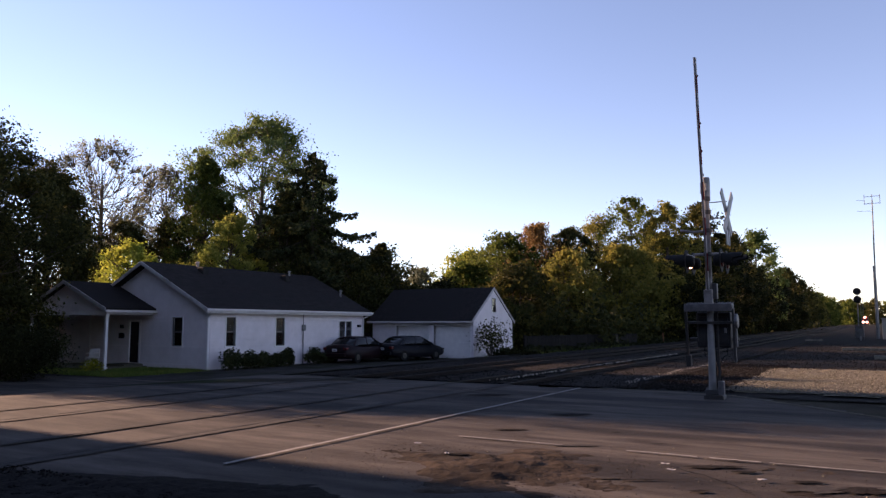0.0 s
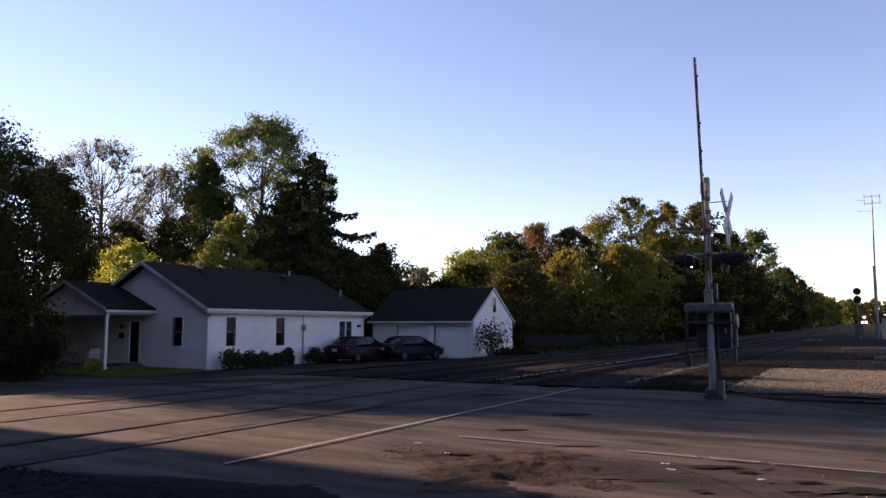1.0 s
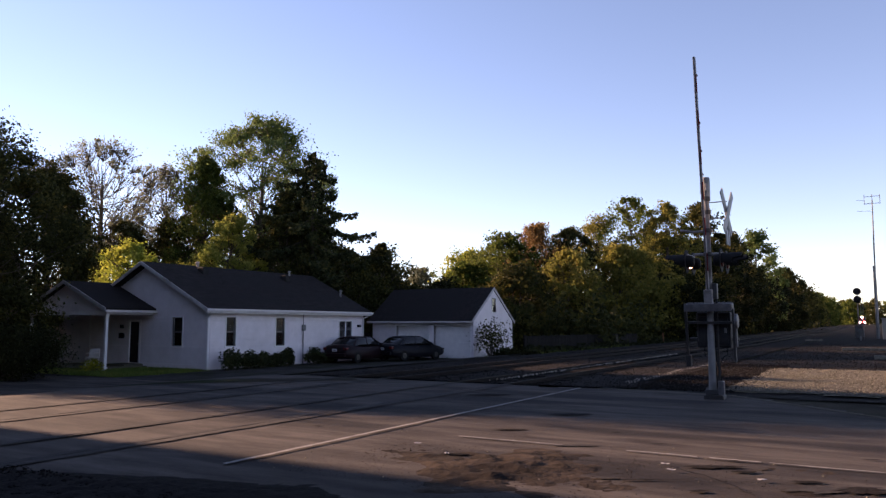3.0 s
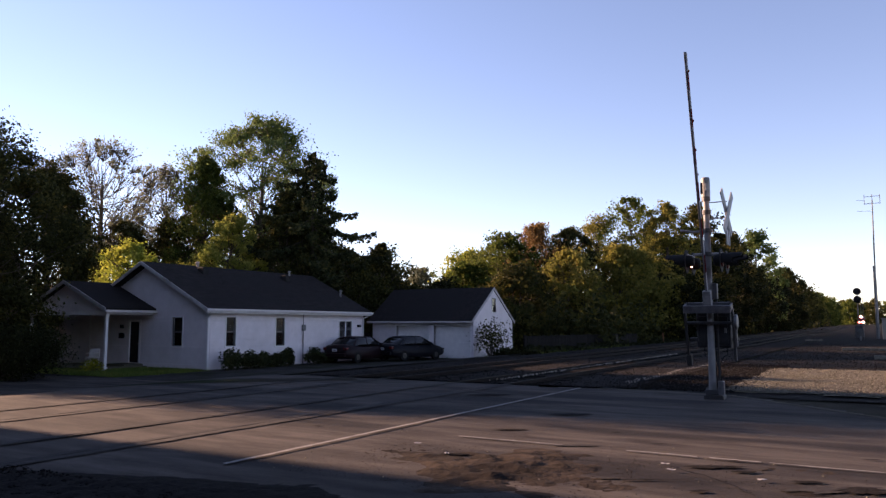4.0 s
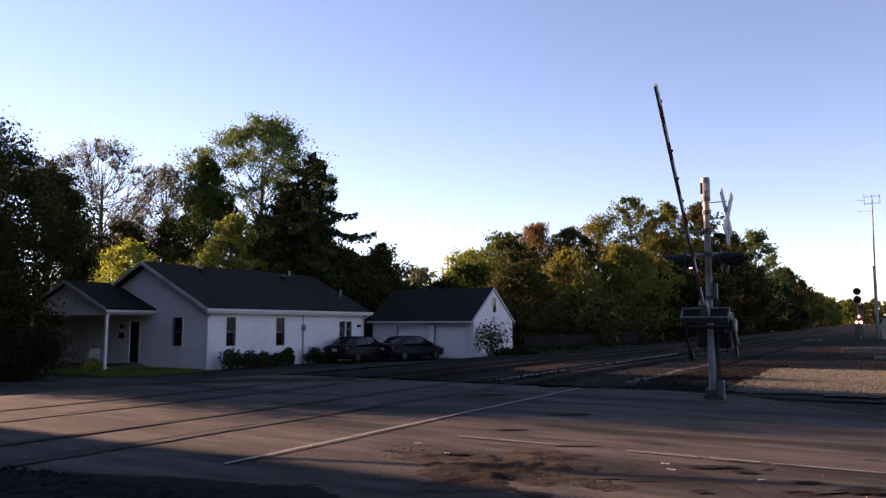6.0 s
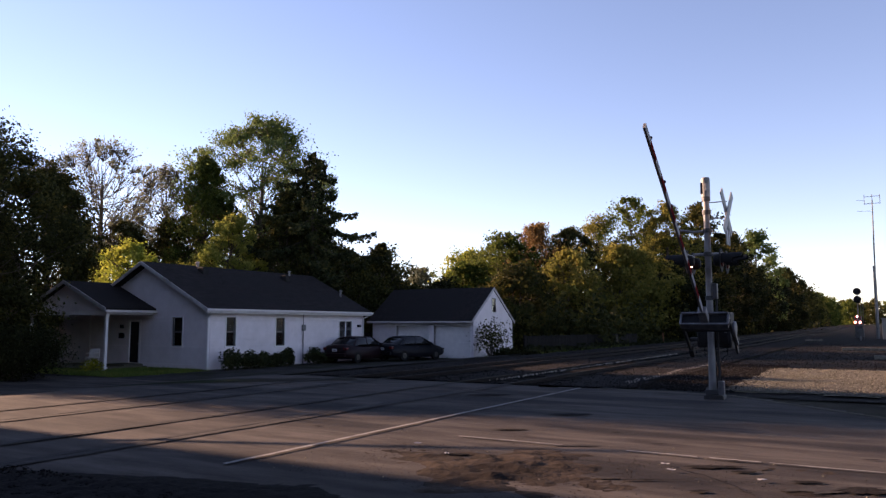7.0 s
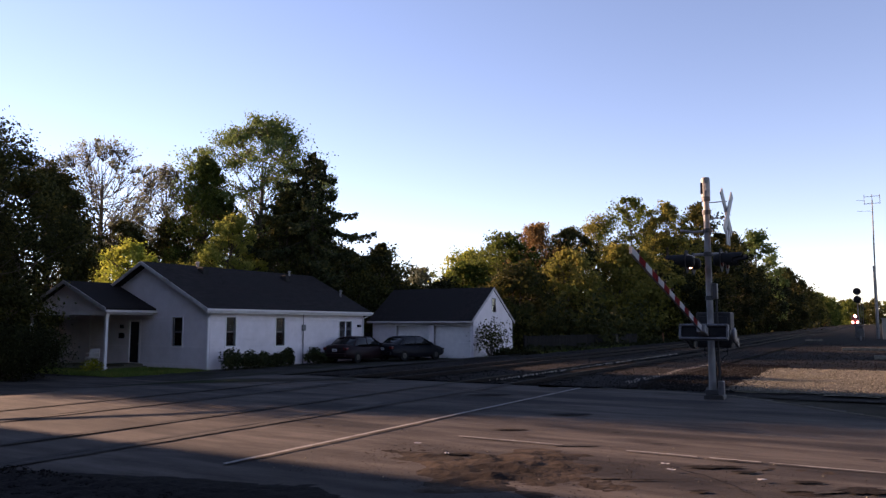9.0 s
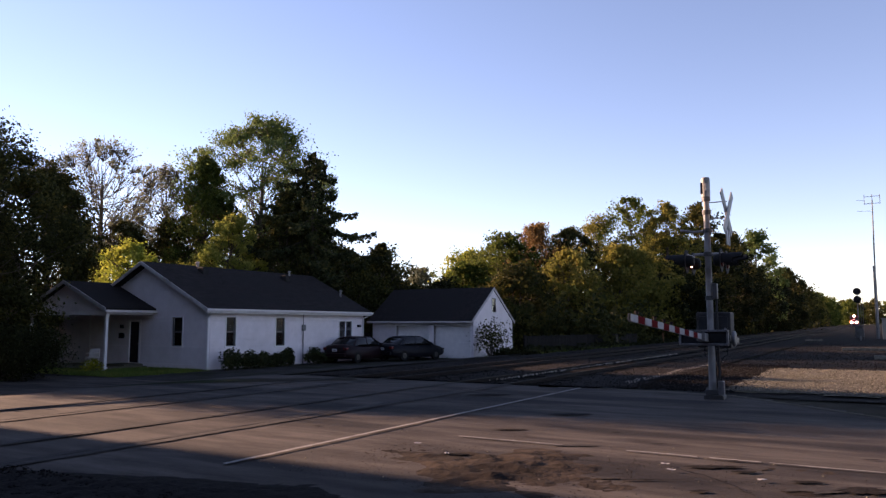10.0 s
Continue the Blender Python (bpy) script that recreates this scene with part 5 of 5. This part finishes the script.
tree(7, "tall open-crowned cottonwood with pale green leaves", -45.0, 46.0, 19.6, 15.0, L_LIGHT, 52000, 0.155, 0.4, 84, 0.115, 0.5, 6)
spruce(8, "tall dark spruce with drooping boughs", -36.2, 42.4, 15.6, 21.0)
tree(9, "green young tree rising behind the house roof", -38.8, 36.9, 9.8, 7.0, L_FRESH, 38000, 0.12, 0.1, 60, 0.13, 0.4, 3)
tree(16, "dark leafy tree behind the house roof", -38.0, 41.6, 12.0, 7.6, L_DARK, 26000, 0.16, 0.05, 50, 0.15, 0.42, 3)
tree(10, "dark leafy tree behind the house", -34.4, 44.0, 7.6, 7.4, L_DARK, 20000, 0.17, 0.05, 46, 0.16, 0.42, 3)
tree(11, "dark rounded tree between house and garage", -34.4, 48.8, 8.6, 7.2, L_DARK, 16000, 0.18, 0.05, 40, 0.17, 0.5, 3)
tree(12, "dark leafy tree beyond the lawn", -50.0, 36.5, 10.2, 7.5, L_DARK, 16000, 0.2, 0.04, 34, 0.2, 0.45, 3)
tree(17, "dark leafy tree beyond the lawn", -49.0, 40.0, 10.6, 7.0, L_DARK, 13000, 0.2, 0.04, 40, 0.17, 0.45, 3)
tree(13, "dark leafy tree beyond the lawn", -50.5, 44.5, 8.8, 8.0, L_DARK, 14000, 0.24, 0.04, 34, 0.2, 0.45, 3)

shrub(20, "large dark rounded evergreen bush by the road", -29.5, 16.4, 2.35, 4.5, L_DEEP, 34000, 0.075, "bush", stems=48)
# two shrubs added to keep low sun off the porch; the second is unseen
shrub(22, "tall dark shrub added to keep sun off the porch", -41.0, 22.4, 3.2, 3.8, L_DEEP, 11000, 0.11, "shrub", stems=24)
shrub(23, "unseen dark shrub added to keep sun off the porch wall", -44.5, 23.7, 4.4, 4.8, L_DEEP, 16000, 0.13, "shrub", stems=26)
shrub(21, "low bush with a few yellow leaves before the porch", -31.2, 21.4, 0.7, 1.0, L_YELLOW, 700, 0.07, stems=8)
for k, (yy, hh, ww) in enumerate(((25.6, 1.05, 1.1), (26.7, 0.95, 1.2), (27.7, 0.9, 1.1), (28.7, 0.85, 1.0), (29.6, 1.15, 0.8), (31.7, 0.95, 1.2), (32.9, 0.6, 0.9))):
    shrub(30 + k, "dark clipped shrub in a row along the house wall", -26.75, yy, hh, ww, L_SPRUCE, 1500, 0.09, "shrub", "shrubs along the house")
shrub(40, "straggly pale green shrub at the garage corner", -20.7, 41.4, 2.5, 2.6, L_DARK, 1300, 0.11, "shrub", stems=44)

# the woods along the line
W = [(50, "green leafy tree in the woods", -34.5, 72.2, 12.0, 7.5, L_MID, 0.9), (51, "rust-orange autumn tree in the woods", -33.0, 77.2, 13.4, 7.0, L_ORANGE, 0.9), (52, "dark green tree in the woods", -29.5, 78.6, 12.9, 7.5, L_DARK, 0.9),
     (53, "thin-crowned tree in the woods", -29.1, 87.3, 15.2, 8.0, L_OLIVE, 0.5), (54, "tall green tree in the woods", -25.4, 88.6, 17.6, 8.5, L_MID, 0.8), (55, "yellow-olive autumn tree in the woods", -20.9, 87.8, 16.2, 7.0, L_OLIVE, 0.9)]
for s, lab, x, y, h, w, lm, dens in W:
    tree(s, lab, x, y, h, w * 1.45, lm, int(26000 * dens), 0.2, 0.1, 64, 0.14, 0.5, 4)
# Trees 78-81, 84 and 85 are added to cast shade over tracks and lot.
for s, lab, x, y, h, w, lm in ((56, "dark green tree in the woods", -19.6, 99.5, 17.4, 7.5, L_DARK), (76, "low tree coloured dark for the shaded wood edge", -20.0, 92.0, 12.0, 7.0, L_DEEP), (77, "low tree coloured dark for the shaded wood edge", -20.0, 117.0, 13.0, 8.5, L_DEEP), (78, "low dark tree behind the garage", -38.0, 55.0, 6.8, 5.5, L_DEEP), (79, "low dark tree behind the garage", -43.0, 60.0, 8.6, 6.0, L_DARK), (80, "low dark tree behind the garage", -35.0, 60.0, 6.2, 5.0, L_DEEP), (81, "hidden dark tree added to shade the tracks and lot", -46.0, 53.0, 12.4, 7.0, L_DEEP), (84, "tall hidden tree added to shade the tracks and lot", -50.0, 57.5, 14.0, 7.5, L_DEEP), (85, "tall hidden tree added to shade the tracks and lot", -47.0, 48.8, 12.0, 6.0, L_DEEP), (57, "pale leafy tree in the woods", -20.6, 160, 20.5, 9.0, L_LIGHT), (58, "green leafy tree in the woods", -20.0, 128, 16.5, 9.0, L_DARK),
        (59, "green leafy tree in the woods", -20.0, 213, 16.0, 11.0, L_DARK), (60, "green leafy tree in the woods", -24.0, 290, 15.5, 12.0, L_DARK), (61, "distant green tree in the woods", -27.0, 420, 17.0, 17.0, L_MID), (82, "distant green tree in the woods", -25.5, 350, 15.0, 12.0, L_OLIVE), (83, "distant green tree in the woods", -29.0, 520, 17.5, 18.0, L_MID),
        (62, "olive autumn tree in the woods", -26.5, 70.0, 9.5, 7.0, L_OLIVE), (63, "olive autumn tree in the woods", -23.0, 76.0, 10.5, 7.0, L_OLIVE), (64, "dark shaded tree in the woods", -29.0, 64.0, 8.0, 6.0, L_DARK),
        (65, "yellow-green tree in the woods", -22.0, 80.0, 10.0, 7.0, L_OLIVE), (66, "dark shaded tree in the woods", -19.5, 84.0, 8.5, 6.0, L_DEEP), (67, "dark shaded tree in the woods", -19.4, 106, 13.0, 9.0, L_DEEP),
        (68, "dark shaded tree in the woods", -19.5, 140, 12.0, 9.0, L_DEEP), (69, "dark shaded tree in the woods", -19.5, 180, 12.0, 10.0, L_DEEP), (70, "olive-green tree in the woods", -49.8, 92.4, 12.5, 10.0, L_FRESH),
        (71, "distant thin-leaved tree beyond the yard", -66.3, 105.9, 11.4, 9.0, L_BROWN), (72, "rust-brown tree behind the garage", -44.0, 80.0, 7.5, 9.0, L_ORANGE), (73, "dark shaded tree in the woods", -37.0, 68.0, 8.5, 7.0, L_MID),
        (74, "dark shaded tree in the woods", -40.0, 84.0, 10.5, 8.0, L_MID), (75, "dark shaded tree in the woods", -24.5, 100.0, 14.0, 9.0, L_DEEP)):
    tree(s, lab, x, y, h, w * 1.45, lm, 14000, 0.18 + 0.0013 * y, 0.03, 46, 0.16, 0.42, 3)


def brush(name, label, n, x0, x1, y0, y1, hmax, leaves_mat, size, seed):
    """Undergrowth along the foot of the woods, as one lot."""
    rg = np.random.default_rng(seed)
    y = y0 + (y1 - y0) * rg.uniform(0, 1, n) ** 1.5
    x = rg.uniform(x0, x1, n)
    hh = hmax * (0.45 + 0.55 * np.sin(y * 0.9 + x) ** 2 * np.sin(y * 0.23 + 1) ** 2)
    z = level(x, y) - 0.1 + hh * rg.uniform(0, 1, n) ** 1.3
    V, Fc = leaf_quads(rg, np.stack([x, y, z], 1), size)
    return tagged(mesh_np(name, V, Fc, leaves_mat), label, "undergrowth", "", "stuff")


brush("undergrowth", "dark tangled undergrowth at the foot of the woods", 18000, -34, -18.8, 58, 84, 5.0, L_DARK, 0.36, 3)
# leaf colour carries the shade at the foot of the woods
brush("undergrowth", "tangled undergrowth coloured dark for deep shade", 22000, -34, -18.8, 82, 140, 6.5, L_DEEP, 0.42, 13)
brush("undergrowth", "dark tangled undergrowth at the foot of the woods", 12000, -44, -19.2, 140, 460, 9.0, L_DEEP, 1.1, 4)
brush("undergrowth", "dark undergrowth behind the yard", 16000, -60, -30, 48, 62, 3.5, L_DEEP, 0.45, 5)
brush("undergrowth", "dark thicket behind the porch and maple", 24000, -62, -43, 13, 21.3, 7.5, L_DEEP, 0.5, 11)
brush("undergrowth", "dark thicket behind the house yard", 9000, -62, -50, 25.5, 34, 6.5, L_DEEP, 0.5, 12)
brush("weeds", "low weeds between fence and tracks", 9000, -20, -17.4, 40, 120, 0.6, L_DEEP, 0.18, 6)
# unseen trees added so that the windows don't mirror a bright horizon
brush("far_treeline", "unseen line of trees added on the east side for window reflections", 9000, 62, 80, -80, 260, 11.0, L_DEEP, 1.6, 21)
rgf = np.random.default_rng(9)
for k in range(24):
    xx = -62 + 6.2 * k + rgf.uniform(-2, 2)
    tree(100 + k, "distant dark tree at the end of the line", xx, 640 + rgf.uniform(-30, 60), rgf.uniform(16, 21), rgf.uniform(16, 24), L_MID if k % 2 else L_DARK, 2200, 1.4, 0.02, 16, 0.25, 0.4, 1)


def lawn(name, n, x0, x1, y0, y1, hgt, seed):
    """Grass blades as one lot."""
    rg = np.random.default_rng(seed)
    x, y = rg.uniform(x0, x1, n), rg.uniform(y0, y1, n)
    z = level(x, y) - 0.06
    a = rg.uniform(0, 6.28, n)
    s = hgt * rg.uniform(0.5, 1.4, n)
    b = np.stack([x, y, z], 1)
    w = np.stack([np.cos(a), np.sin(a), 0 * a], 1) * 0.02
    tip = b + np.stack([rg.normal(size=n) * s * 0.35, rg.normal(size=n) * s * 0.35, s], 1)
    V = np.stack([b - w, b + w, tip], 1).reshape(-1, 3)
    return tagged(mesh_np(name, V, np.arange(3 * n).reshape(n, 3), M_GRASS), "short green and yellowing lawn grass", "grass", "", "stuff")


lawn("lawn_grass", 26000, -42, -27.2, 19.9, 24.8, 0.12, 1)
lawn("yard_grass", 9000, -30, -17.4, 41, 60, 0.2, 2)


# ---- unseen building west of the camera, across the tracks, added for near-side shade ----
shade = thing("building", "plain unseen block across the tracks, added to shade the near side", "building", pose(-44, -8.2, -0.5))
part("wall", boxes((-6, 8, -16, 14.3, -0.2, 11.0)), M_DRIVE, shade)
part("roof", boxes((-6.3, 8.3, -16.3, 14.6, 11.0, 11.3), bevel=0.03), M_ROOF, shade)


# unseen block behind the camera, added to cut sky light from the south
back = thing("building", "plain unseen block behind the camera, added to dim the sky light", "building", pose(0, -22, 0))
part("wall", boxes((-34, 34, -8, 8, -0.3, 12.0)), M_DRIVE, back)
part("roof", boxes((-34.3, 34.3, -8.3, 8.3, 12.0, 12.3), bevel=0.03), M_ROOF, back)


# ---- what moves ----
def motions():
    rows = [(0.0, 83.5), (1.0, 83.5), (2.0, 83.5), (2.7, 83.5), (3.2, 81.8), (3.6, 78.6), (4.0, 74.5), (4.5, 66.7), (5.0, 59.3), (5.5, 53.0), (6.0, 47.0), (6.5, 41.2),
            (7.0, 35.6), (7.5, 30.0), (8.0, 24.4), (8.5, 18.7), (9.0, 13.5), (9.5, 8.5), (10.0, 4.0)]
    for gate in arms:
        walk(gate, [(t, pose(0, 0, 1.35, -a, 0, 0)) for t, a in rows])
    trip = [(0.4 * k, 460.0 - 11.3 * 0.4 * k) for k in range(26)]
    walk(train, [(t, pose(-9.92 + veer(y), y, 0.018 + float(level(-9.92, y)), 0, 0, -math.degrees(8.76e-5 * (y - 141)))) for t, y in trip])
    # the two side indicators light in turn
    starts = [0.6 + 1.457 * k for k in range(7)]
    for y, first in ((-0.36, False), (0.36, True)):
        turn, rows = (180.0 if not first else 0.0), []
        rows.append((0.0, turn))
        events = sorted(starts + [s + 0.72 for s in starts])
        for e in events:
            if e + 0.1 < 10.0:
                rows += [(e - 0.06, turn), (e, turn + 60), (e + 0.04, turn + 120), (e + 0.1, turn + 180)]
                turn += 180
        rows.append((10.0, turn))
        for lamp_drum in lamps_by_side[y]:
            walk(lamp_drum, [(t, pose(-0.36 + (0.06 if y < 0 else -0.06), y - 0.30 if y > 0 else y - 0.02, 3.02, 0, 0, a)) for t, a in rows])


motions()
